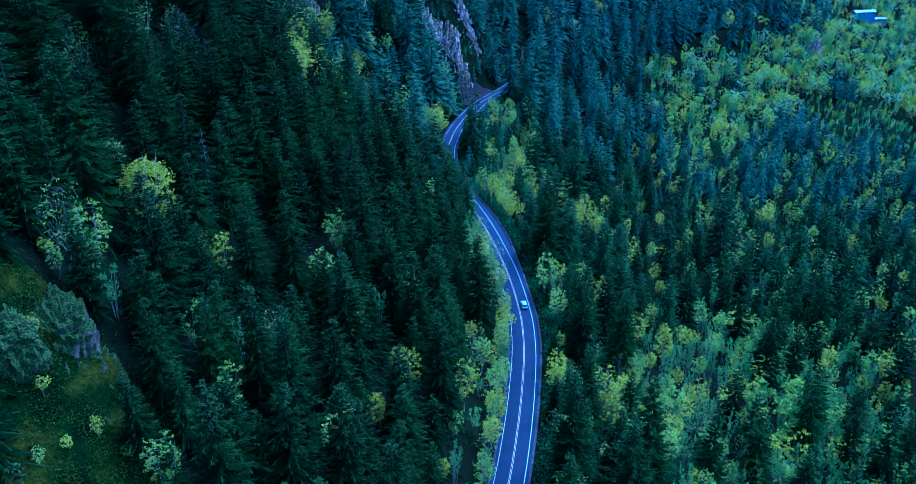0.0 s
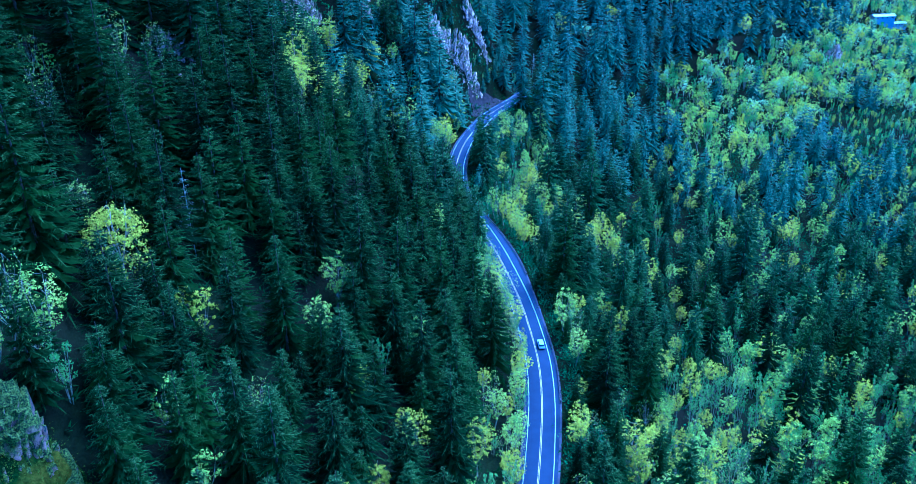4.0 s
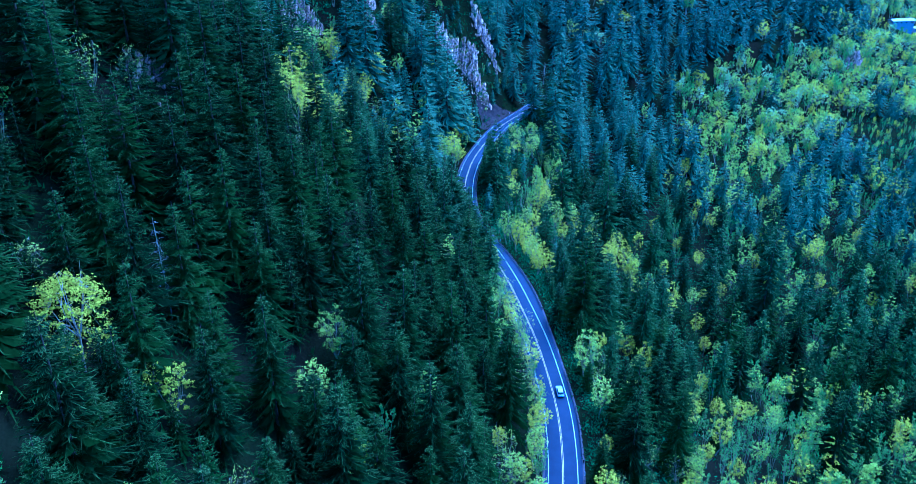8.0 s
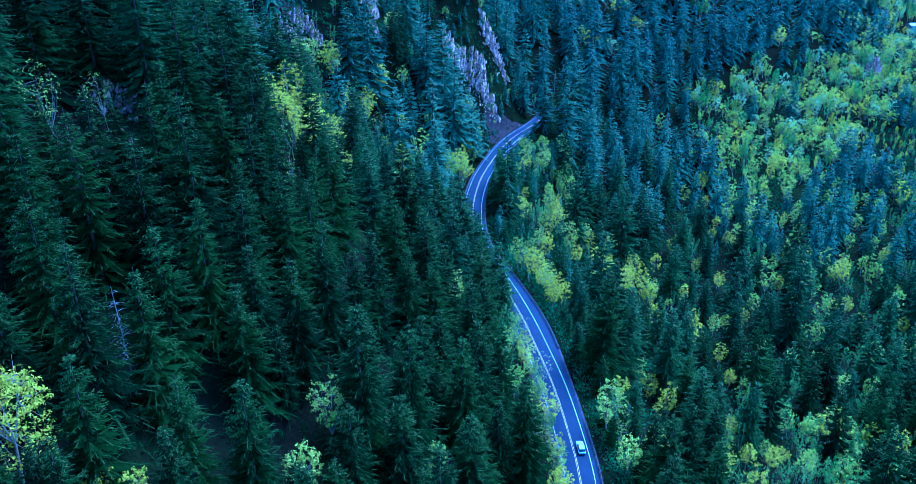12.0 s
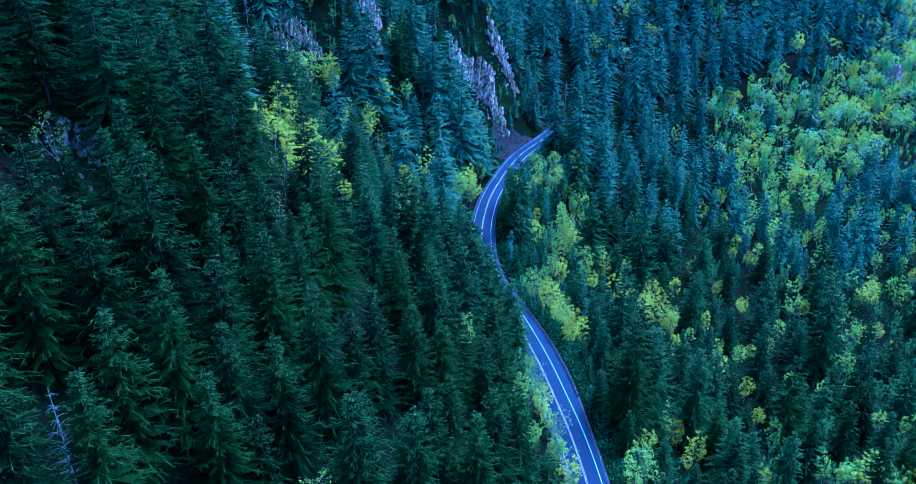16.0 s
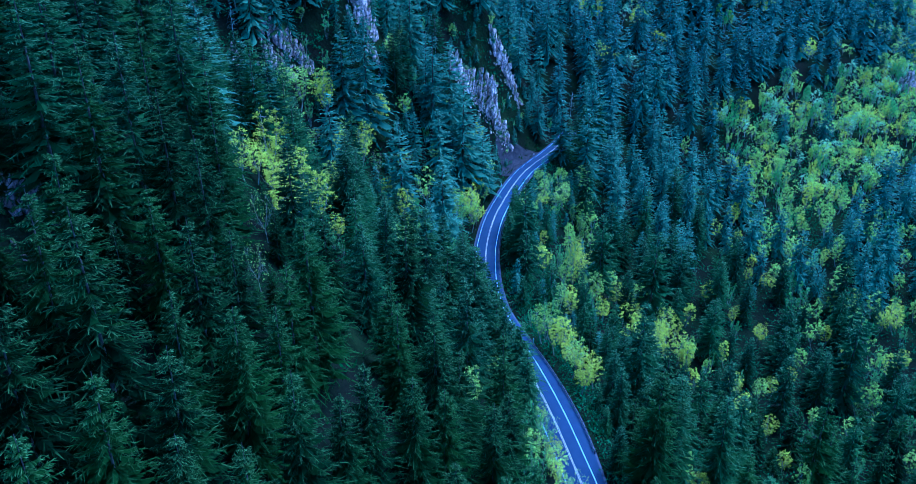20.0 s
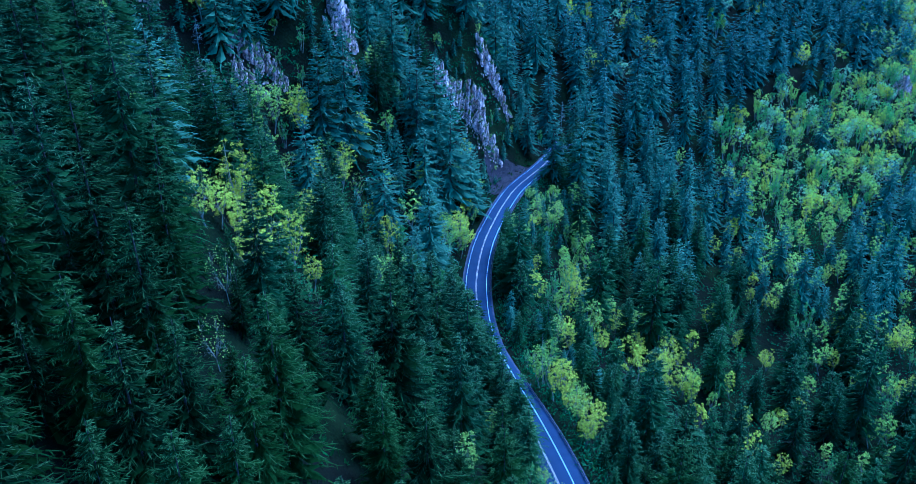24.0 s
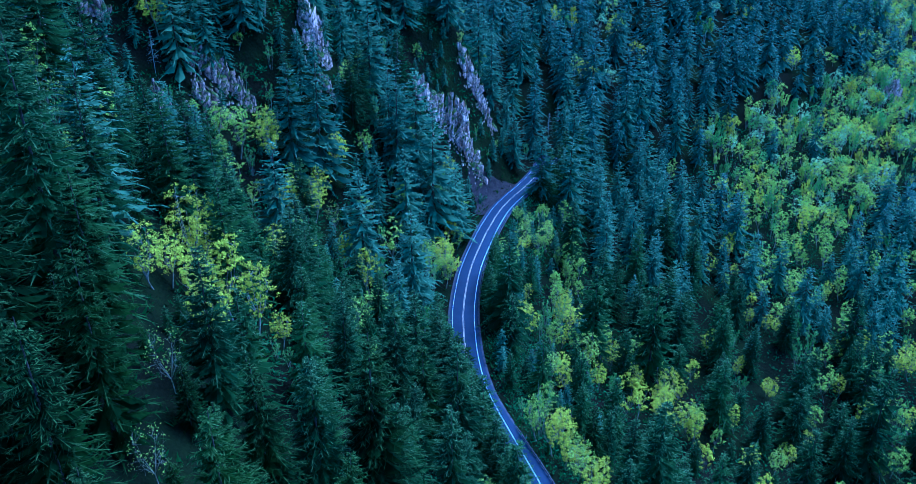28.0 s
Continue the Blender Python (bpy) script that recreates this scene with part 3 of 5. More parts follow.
def stand(x, y):
    """The share of broadleaved trees at a place, and the mix of kinds among them (lime, sage, olive, rest bare)."""
    u = x - float(road_x(y))
    if 132 < x < 340 and 151 + 0.85 * (y - 461) > x - 8 and y < 565 + 0.87 * (x - 137):
        return 0.97, (0.13, 0.36, 0.82)
    if 252 < x < 345 and 512 < y < 605:
        return 0.97, (0.0, 0.9, 0.98)
    if 365 < x < 620 and 690 < y < 1050:
        return 0.75, (0.1, 0.4, 0.75)
    if 315 < x < 450 and 590 < y < 770:
        return 0.85, (0.15, 0.35, 0.75)
    if x > 40 + 0.42 * max(0, y - 180) and y < 355:
        return (0.86 if y < 290 else 0.5), (0.12, 0.76, 0.94)
    if 8 < u < 24 and y < 240:
        return 0.45, (0.25, 0.55, 0.85)
    if -17 < u < 0 and y < 262:
        return 0.88, (0.12, 0.45, 0.75)
    if 8 < u < 38 and 398 < y < 450:
        return 0.9, (0.08, 0.25, 0.65)
    if abs(y - 365 + 0.2 * (x - 12)) < 14 and 10 < x < 90:
        return 0.55, (0.6, 0.75, 0.95)
    if x > 122 and y < 520:
        return 0.52, (0.18, 0.6, 0.95)
    if -28 < u < -6 and 335 < y < 440:
        return 0.3, (0.3, 0.7, 0.9)
    if x < -40 and y < 104:
        return 0.2, (0.06, 0.2, 0.5)
    if u < -14 and 140 < y < 262:
        return 0.0, (0.3, 0.6, 0.8)
    if u < -40 and y > 340:
        return 0.1, (0.3, 0.6, 0.8)
    return 0.03, (0.3, 0.6, 0.85)


def scatter(x0, x1, y0, y1, step, rng):
    X, Y = np.meshgrid(np.arange(x0, x1, step), np.arange(y0, y1, step))
    X, Y = X + rng.uniform(-0.45, 0.45, X.shape) * step, Y + rng.uniform(-0.45, 0.45, Y.shape) * step
    X, Y = X.ravel(), Y.ravel()
    u = X - road_x(Y)
    return X, Y, inside(X, Y) & ~((u > np.where((Y > 205) & (Y < 330), -5.8, -7.0)) & (u < shoulder_r(Y) + 3.5) & (Y < 500))


# single trees that stand out (x, y, size)
FIR_AT_a = [(-56.4, 191.6, 1.05), (-56.8, 203.1, 1.10), (-59.3, 227.5, 1.00), (-52.6, 214.0, 1.00), (-56.4, 184.8, 1.05), (-44.0, 195.6, 1.00), (-49.8, 199.6, 0.90), (-50.1, 227.0, 1.00), (-46.5, 209.4, 1.00), (-54.1, 171.8, 1.10), (-60.3, 173.4, 1.00), (-44.1, 187.1, 0.90), (-38.5, 190.8, 1.05), (-46.6, 172.2, 1.00), (-42.1, 178.9, 1.00), (-34.1, 214.0, 1.15), (-31.3, 187.3, 0.95), (-27.6, 195.5, 0.85), (-24.6, 201.0, 0.90), (-18.8, 208.6, 0.95), (-30.7, 281.9, 0.95), (-33.0, 261.8, 0.85), (-35.5, 235.1, 0.90), (-49.8, 358.2, 0.90), (-39.3, 402.8, 0.95), (-56.1, 384.8, 0.90), (-49.6, 155.0, 1.00), (-40.2, 166.2, 0.90), (-24.2, 182.6, 0.80), (-14.8, 190.4, 0.90)]
FIR_AT_b = [(-22.4, 223.1, 0.90), (-14.1, 215.0, 0.90), (-34.3, 176.3, 0.90), (-20.0, 260.9, 0.80), (-37.5, 410.5, 1.00), (-26.2, 447.4, 0.95), (-53.9, 238.1, 0.95), (-36.5, 221.4, 0.90), (-20.8, 376.8, 0.85), (-22.5, 301.0, 0.80), (-17.3, 278.4, 0.80), (-35.1, 324.1, 0.80), (-38.3, 286.8, 0.80), (-28.4, 337.5, 0.80), (-60.0, 167.1, 1.00), (-63.0, 159.7, 1.00), (-50.1, 137.8, 0.85), (-39.9, 172.8, 0.95), (-41.3, 138.9, 0.90), (-48.9, 108.1, 0.80), (-42.0, 111.4, 0.75), (-35.4, 116.6, 0.95), (-31.7, 131.2, 0.85), (-28.9, 148.5, 0.80), (-19.0, 149.1, 0.80), (-47.0, 101.9, 0.70), (-47.4, 92.8, 0.60), (-7.1, 273.7, 0.88), (-5.7, 219.6, 1.04), (45.1, 283.1, 1.10)]
FIR_AT_c = [(74.8, 324.3, 0.99), (93.5, 357.9, 0.88), (75.1, 413.1, 1.21), (67.6, 433.9, 1.10), (54.1, 411.4, 1.04), (96.8, 451.3, 1.04), (80.5, 407.0, 0.99), (92.2, 396.9, 1.04), (111.9, 440.3, 0.88), (106.7, 401.9, 0.83), (36.4, 278.7, 0.94), (130.5, 400.0, 0.88), (86.0, 459.6, 1.21), (94.7, 445.1, 1.10), (59.7, 396.9, 1.04), (75.6, 399.0, 1.10), (47.0, 404.7, 1.10), (128.3, 421.2, 0.88), (48.0, 324.9, 0.99), (34.6, 304.7, 0.99), (33.3, 164.8, 1.04), (34.9, 188.0, 1.10), (60.2, 252.5, 1.10), (110.1, 428.9, 1.10), (48.5, 369.4, 0.99), (80.8, 262.2, 0.99), (134.1, 305.6, 0.88), (119.4, 351.8, 0.99), (138.6, 369.4, 0.99)]
LIME_AT_a = [(-49.5, 137.0, 0.60), (-46.2, 136.8, 0.70), (-21.6, 148.1, 0.70), (-14.3, 148.9, 0.50), (-10.4, 147.8, 0.80), (-16.4, 134.6, 0.80), (-23.0, 124.3, 0.80), (-43.5, 388.1, 0.80), (-11.0, 392.4, 0.80), (26.4, 174.1, 0.80), (25.9, 170.1, 0.70), (19.1, 311.4, 0.90), (23.6, 343.8, 0.70), (75.0, 263.1, 0.70), (77.2, 251.4, 0.70), (64.1, 217.7, 0.70), (53.2, 198.0, 0.70), (58.1, 195.2, 0.90), (70.0, 198.2, 0.80), (91.4, 218.2, 0.90), (152.9, 271.3, 1.00), (148.0, 266.1, 0.70), (161.2, 258.6, 0.80), (190.6, 374.7, 0.80), (175.5, 416.4, 0.90), (219.0, 392.6, 0.80), (92.1, 327.2, 0.70), (28.8, 191.5, 0.50), (1.5, 155.5, 0.90)]
LIME_AT_b = [(209.2, 435.5, 0.80), (208.3, 336.0, 0.80), (41.6, 170.3, 0.90), (64.1, 185.6, 0.70), (100.7, 233.6, 0.70), (165.8, 251.3, 0.80), (20.1, 285.4, 0.80), (2.5, 274.8, 0.55), (61.2, 361.9, 0.90), (37.1, 370.3, 0.70), (29.9, 386.4, 0.70), (51.5, 382.4, 0.70), (17.2, 384.0, 0.50), (102.0, 399.3, 0.50), (109.0, 389.8, 0.60), (140.4, 396.4, 0.70), (178.2, 411.5, 0.90), (168.7, 386.5, 0.90), (52.2, 271.5, 0.90), (34.7, 243.0, 0.80), (53.7, 262.2, 0.80), (102.8, 354.4, 0.60), (89.5, 307.0, 0.70), (-11.2, 387.6, 0.80), (57.6, 359.4, 0.70), (166.5, 463.8, 0.60), (-56.0, 284.9, 0.80), (-49.3, 276.7, 0.90), (-46.4, 370.0, 0.70), (-60.3, 372.0, 0.60)]
LIME_AT_c = [(15.5, 372.6, 0.60), (32.6, 393.9, 0.80), (31.8, 382.9, 0.70), (37.9, 359.4, 0.80), (52.7, 370.5, 0.80), (60.5, 367.9, 0.90), (66.2, 355.4, 0.90), (16.4, 308.4, 0.80), (16.8, 298.5, 0.70), (21.9, 303.5, 0.70), (118.9, 434.1, 0.70), (128.2, 430.2, 0.60), (99.8, 395.9, 0.50), (108.3, 385.5, 0.70), (179.4, 419.1, 0.90), (103.6, 359.4, 0.50), (114.2, 363.9, 0.60), (25.7, 298.4, 0.70), (-55.8, 278.6, 0.90), (-54.2, 271.8, 0.70), (-50.8, 263.3, 0.90), (-46.1, 279.0, 0.80), (-42.3, 281.1, 0.50), (-60.8, 367.4, 0.90), (-53.3, 359.3, 0.80), (-48.1, 363.7, 0.70), (-39.1, 357.4, 0.60), (-31.9, 351.2, 0.80), (-52.7, 332.5, 0.60), (-8.7, 410.0, 0.60)]
LIME_AT_d = [(-56.8, 270.1, 0.60), (-57.9, 265.5, 0.60), (-88.3, 376.7, 1.00)]
OLIVE_AT_a = [(-31.3, 159.6, 0.80), (-11.8, 178.6, 0.90), (-29.3, 169.8, 0.80), (-58.7, 114.4, 0.80), (-60.7, 373.1, 0.70), (-70.0, 358.6, 0.70), (28.1, 219.6, 0.95), (29.7, 205.9, 0.90), (48.6, 279.0, 0.70), (95.0, 346.6, 0.80), (10.8, 305.2, 0.80), (29.3, 390.1, 0.90), (42.6, 382.2, 0.80), (20.8, 348.4, 0.80), (15.5, 321.9, 0.80), (24.4, 365.2, 0.80), (48.6, 273.2, 0.80), (45.1, 387.4, 0.80), (91.1, 296.7, 0.80), (-9.7, 251.7, 0.70), (-4.0, 276.6, 0.70), (-72.4, 363.9, 0.80), (-67.2, 364.3, 0.80), (-14.5, 379.3, 0.80), (-29.2, 342.7, 0.80), (-31.9, 323.0, 0.70), (-16.2, 383.5, 0.70), (-35.0, 400.8, 0.70), (-106.8, 354.6, 0.70), (21.2, 426.6, 0.60)]
OLIVE_AT_b = [(31.9, 434.9, 0.60), (30.8, 443.8, 0.60), (34.0, 418.2, 0.60), (18.5, 431.4, 0.60), (26.3, 424.3, 0.60), (35.3, 412.5, 0.60)]
SAGE_AT = [(79.7, 356.6, 0.80), (88.7, 350.3, 0.80), (102.9, 412.6, 1.00), (103.7, 427.1, 0.90)]
BARE_AT = [(-65.7, 142.3, 1.00), (-27.4, 173.3, 0.90), (-60.5, 108.0, 1.10), (-75.5, 158.4, 1.00), (-72.4, 187.3, 1.00), (-82.2, 167.3, 1.10), (-40.8, 104.2, 0.80), (-37.1, 130.7, 0.70), (30.0, 179.5, 0.80), (-67.9, 194.8, 0.90), (-75.6, 284.4, 0.90), (-73.9, 287.1, 0.80), (-42.7, 367.9, 0.80), (-44.9, 224.3, 0.80), (-25.6, 275.1, 0.70), (-32.9, 384.8, 0.70), (-47.2, 239.7, 0.90), (-61.4, 358.7, 0.70)]
SINGLE = {"fir": FIR_AT_a + FIR_AT_b + FIR_AT_c, "lime": LIME_AT_a + LIME_AT_b + LIME_AT_c + LIME_AT_d, "olive": OLIVE_AT_a + OLIVE_AT_b, "sage": SAGE_AT, "bare": BARE_AT}
SNAG_AT = [(-52.4, 155.1, 0.85), (-87.4, 366.7, 0.70), (-26.2, 453.1, 0.90), (28.9, 468.9, 0.50), (42.2, 520.2, 0.80), (47.5, 528.4, 0.80)]

# where the steps of the cliff stand (x, y, width, height, turn), and the outcrops
CLIFF_STEPS = [(-14.5, 458.5, 13, 8, 6), (-8.5, 460.5, 7, 7, 0), (-3.4, 459.0, 9.5, 16, -8), (4.2, 484.5, 15, 8, -6), (2.6, 459.6, 6, 6, -22), (5.5, 459.2, 4, 3, -25)]
OUTCROPS = [(-51.4, 407.2, 8, 11), (-50.7, 406.1, 7, 8), (-71.3, 380.2, 10, 6), (-76.3, 370.9, 8, 5), (-77.8, 379.1, 9, 4), (-86.5, 362.0, 4, 3), (-112.9, 358.8, 11, 6), (-102.9, 371.4, 7, 4), (310.7, 688.7, 13, 14), (-46.7, 402.3, 5, 3), (-69.1, 200.9, 8, 4)]
# places kept clear of trees (x, y, radius): the camera's view of the rocks, the yard of the house, the road cut
CLEAR = [(-14.5, 456, 5), (-8.5, 458, 4.5), (-3.4, 456.5, 5), (2.6, 457.5, 4), (5.2, 482, 5.5), (12.5, 486, 3), (-51.4, 406.2, 3.2), (-50.7, 405.1, 2.8), (-71.3, 379.2, 4), (-76.3, 369.9, 3.2), (-77.8, 378.1, 3.6), (-86.5, 361.0, 1.6), (-112.9, 357.8, 4.4), (-102.9, 370.4, 2.8), (310.7, 687.7, 5.2), (-46.7, 401.3, 2), (-69.1, 199.9, 3.2), (-57, 92, 11), (-50, 82, 8), (-60, 98, 5), (425, 838, 24), (412, 822, 18), (16, 460, 5)]

rng = np.random.default_rng(11)
taken = {}


def crowded(x, y, gap):
    i, j = int(x // 9), int(y // 9)
    return any((x - a) ** 2 + (y - b) ** 2 < gap * gap * k for p in (-1, 0, 1) for q in (-1, 0, 1) for a, b, k in taken.get((i + p, j + q), ()))


def take(x, y, share=1.0):
    taken.setdefault((int(x // 9), int(y // 9)), []).append((x, y, share))


for kind, places in SINGLE.items():
    for x, y, size in places:
        size *= (1.35 if y > 240 and x < 0 else 1.12) if kind in ("lime", "olive") else 1.0
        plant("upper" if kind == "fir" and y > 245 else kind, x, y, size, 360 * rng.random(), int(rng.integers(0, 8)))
        take(x, y, 1.0 if kind == "fir" else 0.3)
plant("big", -56.9, 134.1, 1.0, 70)
plant("fir", -54.7, 127.8, 0.58, 20, 3)
plant("fir", -51.8, 129.6, 0.66, 200, 5)
take(-56.9, 134.1, 0.6)
# a close row of firs on the uphill edge of the road
for y in np.arange(264, 342, 4.6):
    at = y + rng.uniform(-1, 1)
    x = float(road_x(at)) - rng.uniform(7.6, 9.2)
    plant("upper", x, at, rng.uniform(0.8, 1.05), 360 * rng.random(), int(rng.integers(0, 8)))
    take(x, at)
# bushes and young trees that lean over the uphill edge of the road
for y in np.arange(112, 266, 2.9):
    at = y + rng.uniform(-1, 1)
    x = float(road_x(at)) - rng.uniform(5.0, 6.6)
    plant(("olive", "bare", "bare", "sage", "sage", "olive", "lime")[int(rng.integers(0, 7))], x, at, rng.uniform(0.5, 0.95), 360 * rng.random(), int(rng.integers(0, 8)))
    take(x, at)
for x, y, size in SNAG_AT:
    plant("snag", x, y, size, 360 * rng.random(), int(rng.integers(0, 2)), "dead firs")
    take(x, y)

# what trees must not hide from the camera, taken mid-way at OVER: single broadleaf trees, rock, the open stretches of
# the road (x, y, z, half width)
OVER = (-7.0, 52.0, 127.0)
sights = [(x, y, float(ground_z(x, y)) + 6.5 * s, 1.8 * s) for k in ("lime", "olive", "sage", "bare") for x, y, s in SINGLE[k]]
sights += [(x, y, float(ground_z(x, y)) + 0.12 * h, 0.62 * w) for x, y, w, h, turn in CLIFF_STEPS] + [(x, y, float(ground_z(x, y)) + 0.5 * h, 0.35 * w) for x, y, w, h in OUTCROPS]
sights += [(float(road_x(y)) + 2.5, y, 0.5, 2.4) for y in np.arange(130, 302, 4)] + [(float(road_x(y)) + 0.5, y, 0.5, 3.0) for y in np.arange(350, 454, 4)]
sights.append((-56.9, 134.1, float(ground_z(-56.9, 134.1)) + 9, 4.0))
sights.append((-53.0, 97.0, float(ground_z(-53, 97)) + 4, 2.2))
sights = np.array(sights)
reach = np.where(sights[:, 2] < 1, 60, np.where(np.arange(len(sights)) < sum(len(SINGLE[k]) for k in ("lime", "olive", "sage", "bare")), 17, 34))
way = np.array(OVER) - sights[:, :3]
flat = np.hypot(way[:, 0], way[:, 1])


def room(x, y):
    """How tall a tree may stand here without hiding one of those."""
    dx, dy = x - sights[:, 0], y - sights[:, 1]
    along = (dx * way[:, 0] + dy * way[:, 1]) / flat
    across = np.abs(dx * way[:, 1] - dy * way[:, 0]) / flat
    near = (along > 1.5) & (along < reach) & (across < sights[:, 3] + 1.5)
    if not near.any():
        return 99.0
    return float((sights[:, 2] + way[:, 2] * along / flat)[near].min()) - float(ground_z(x, y))


# young: the painted tip light of each stand's crowns
joined, young, owner = {}, {}, {}


def into(pile_key, shape, x, y, size, turn):
    t, c = joined.setdefault(pile_key, (Pile(), Pile()))
    ct, st = math.cos(turn) * size, math.sin(turn) * size
    at = np.array([x, y, float(ground_z(x, y))])
    if len(shape[1]) > 2:
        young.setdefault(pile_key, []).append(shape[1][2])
    owner.setdefault(pile_key, []).append(np.full(len(shape[1][0]), (x * 0.618 + y * 0.377) % 1.0))
    for pile, (v, f) in ((t, shape[0]), (c, shape[1][:2])):
        pile.add(np.stack([v[:, 0] * ct - v[:, 1] * st, v[:, 0] * st + v[:, 1] * ct, v[:, 2] * size], -1) + at, f)


firs = 0
for zone, (X, Y, ok) in (("near", scatter(-170, 235, 0, 290, 6.6, rng)), ("mid", scatter(-220, 330, 290, 530, 8.8, rng)), ("far", scatter(-170, 740, 530, 1180, 11.0, rng))):
    for x, y, good in zip(X, Y, ok):
        r = rng.random(6)
        if not good or any((x - a) ** 2 + (y - b) ** 2 < c * c for a, b, c in CLEAR):
            continue
        share, kinds = stand(x, y)
        size, turn = 0.72 + 0.5 * r[1], 6.283 * r[2]
        u = x - float(road_x(y))
        leafy = r[0] < share
        big = 1.5 if y > 530 else 1.5 if x > 30 or y > 345 else 1.12
        if crowded(x, y, 3.4 if leafy else 5.8 * big):
            continue
        tall = room(x, y)
        if tall < 2:
            continue
        leafy = leafy or (tall < 9 and r[5] < 0.55 and (u > -14 or y > 262))
        if leafy:
            size = min(size, tall / 11)
            kind = "lime" if r[3] < kinds[0] else "sage" if r[3] < kinds[1] else "olive" if r[3] < kinds[2] else "bare"
            size *= 0.45 if 252 < x < 345 and 512 < y < 605 else 0.95
            if (-16 < u < 0 and y < 212) or (8 < u < 38 and 398 < y < 450):
                size *= 0.75
            if zone == "near" and -40 < x < 100 and y > 110:
                plant(kind, x, y, size, math.degrees(turn), int(r[4] * 8))
            else:
                pool = (SLIM_FAR if zone == "far" else SLIM_MID) if kind == "sage" else LEAFY_FAR if zone == "far" else LEAFY if zone == "near" and x < 100 else LEAFY_MID
                if kind == "bare" and zone == "far":
                    kind = "silver"
                into((kind, zone), pool[int(r[4] * len(pool))], x, y, size, turn)
                if zone == "near" and x > 45:
                    into(("sage", zone), SLIM_MID[int(r[3] * 3)], x + rng.uniform(-3, 3), y + rng.uniform(2, 4), size * 0.85, turn + 1)
                if zone == "far":
                    for dx, dy, less in ((rng.uniform(3, 7), rng.uniform(3, 7), 0.95), (rng.uniform(-6, -2), rng.uniform(2, 6), 0.9)):
                        into((("olive", "sage", "silver", "lime", "olive")[int(rng.integers(0, 5))], zone), pool[int(rng.integers(0, len(pool)))], x + dx, y + dy, size * less, turn + dx)
            continue
        take(x, y)
        if y > 350 and r[5] > 0.9 and not 455 < y < 500:
            continue
        size = min(size * min(big, 1.4) * (0.74 + 0.58 * r[5] if y > 350 else 1.0), tall / 23)
        if 0 < u < 12.5 and y < 350:
            size = min(size, 0.55)
        if u > 12 and y > 380:
            size *= 0.84
        # trees round the cliff kept low so that the camera sees the rock
        if -24 < x < 14 and 434 < y < 492 and u < -5:
            size = min(size, 0.3 + 0.15 * r[5])
        if firs < 190 and -100 < x < (70 if y < 290 else -15) and 92 < y < 335 and r[5] < 0.9:
            firs += 1
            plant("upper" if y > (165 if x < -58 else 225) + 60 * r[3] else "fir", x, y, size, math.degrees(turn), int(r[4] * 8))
        else:
            if 290 < y < 340 and -16 < u < 0:
                size = min(max(size, 0.85), tall / 20)
            pool = FIRS_MID if y < 430 or (y < 520 and -60 < x < 90) else FIRS_FAR if y < 640 else FIRS_LAST
            # tone by distance: haze put into the needle colour, strongest far off
            into(("hazed" if y > (470 if u > 6 else 480) + 100 * r[3] else "hill" if y > (245 if x < -62 else 305 if u < 6 else 395) + 60 * r[3] else "slope" if y > (165 if x < -58 else 220 if x < -50 else 235 if u < 6 else 290) + 60 * r[3] else "fir", zone), pool[int(r[4] * len(pool))], x, y, size, turn)

# young firs and slim broadleaf trees that fill the gaps of the slope
for x, y, good in zip(*scatter(-150, 40, 60, 500, 4.8, rng)):
    r = rng.random(5)
    u = x - float(road_x(y))
    up = u < -8 and (y > 290 or y < 175)
    if not good or r[4] > (0.3 if 120 < y < 290 and room(x, y) > 12 else 0.7) or -7.5 < u < 9 or crowded(x, y, 3.7 if up else 4.6) or any((x - a) ** 2 + (y - b) ** 2 < 0.6 * c * c for a, b, c in CLEAR):
        continue
    size = min((0.5 if y < 175 else 0.35 if up else 0.25) + 0.35 * r[0], max(room(x, y), 3.0) / 19)
    if -24 < x < 14 and 434 < y < 492:
        size *= 0.55
    take(x, y)
    if r[3] < (0.2 if up else 0.08):
        pool = SLIM_MID if r[4] < 0.36 else LEAFY_MID
        into(("sage" if r[4] < 0.36 else "olive", "young"), pool[int(r[1] * 3)], x, y, min(0.7, size * 1.3), 6.283 * r[2])
    else:
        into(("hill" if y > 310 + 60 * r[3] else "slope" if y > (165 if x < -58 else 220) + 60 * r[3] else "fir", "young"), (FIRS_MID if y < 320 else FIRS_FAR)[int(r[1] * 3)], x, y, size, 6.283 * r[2])
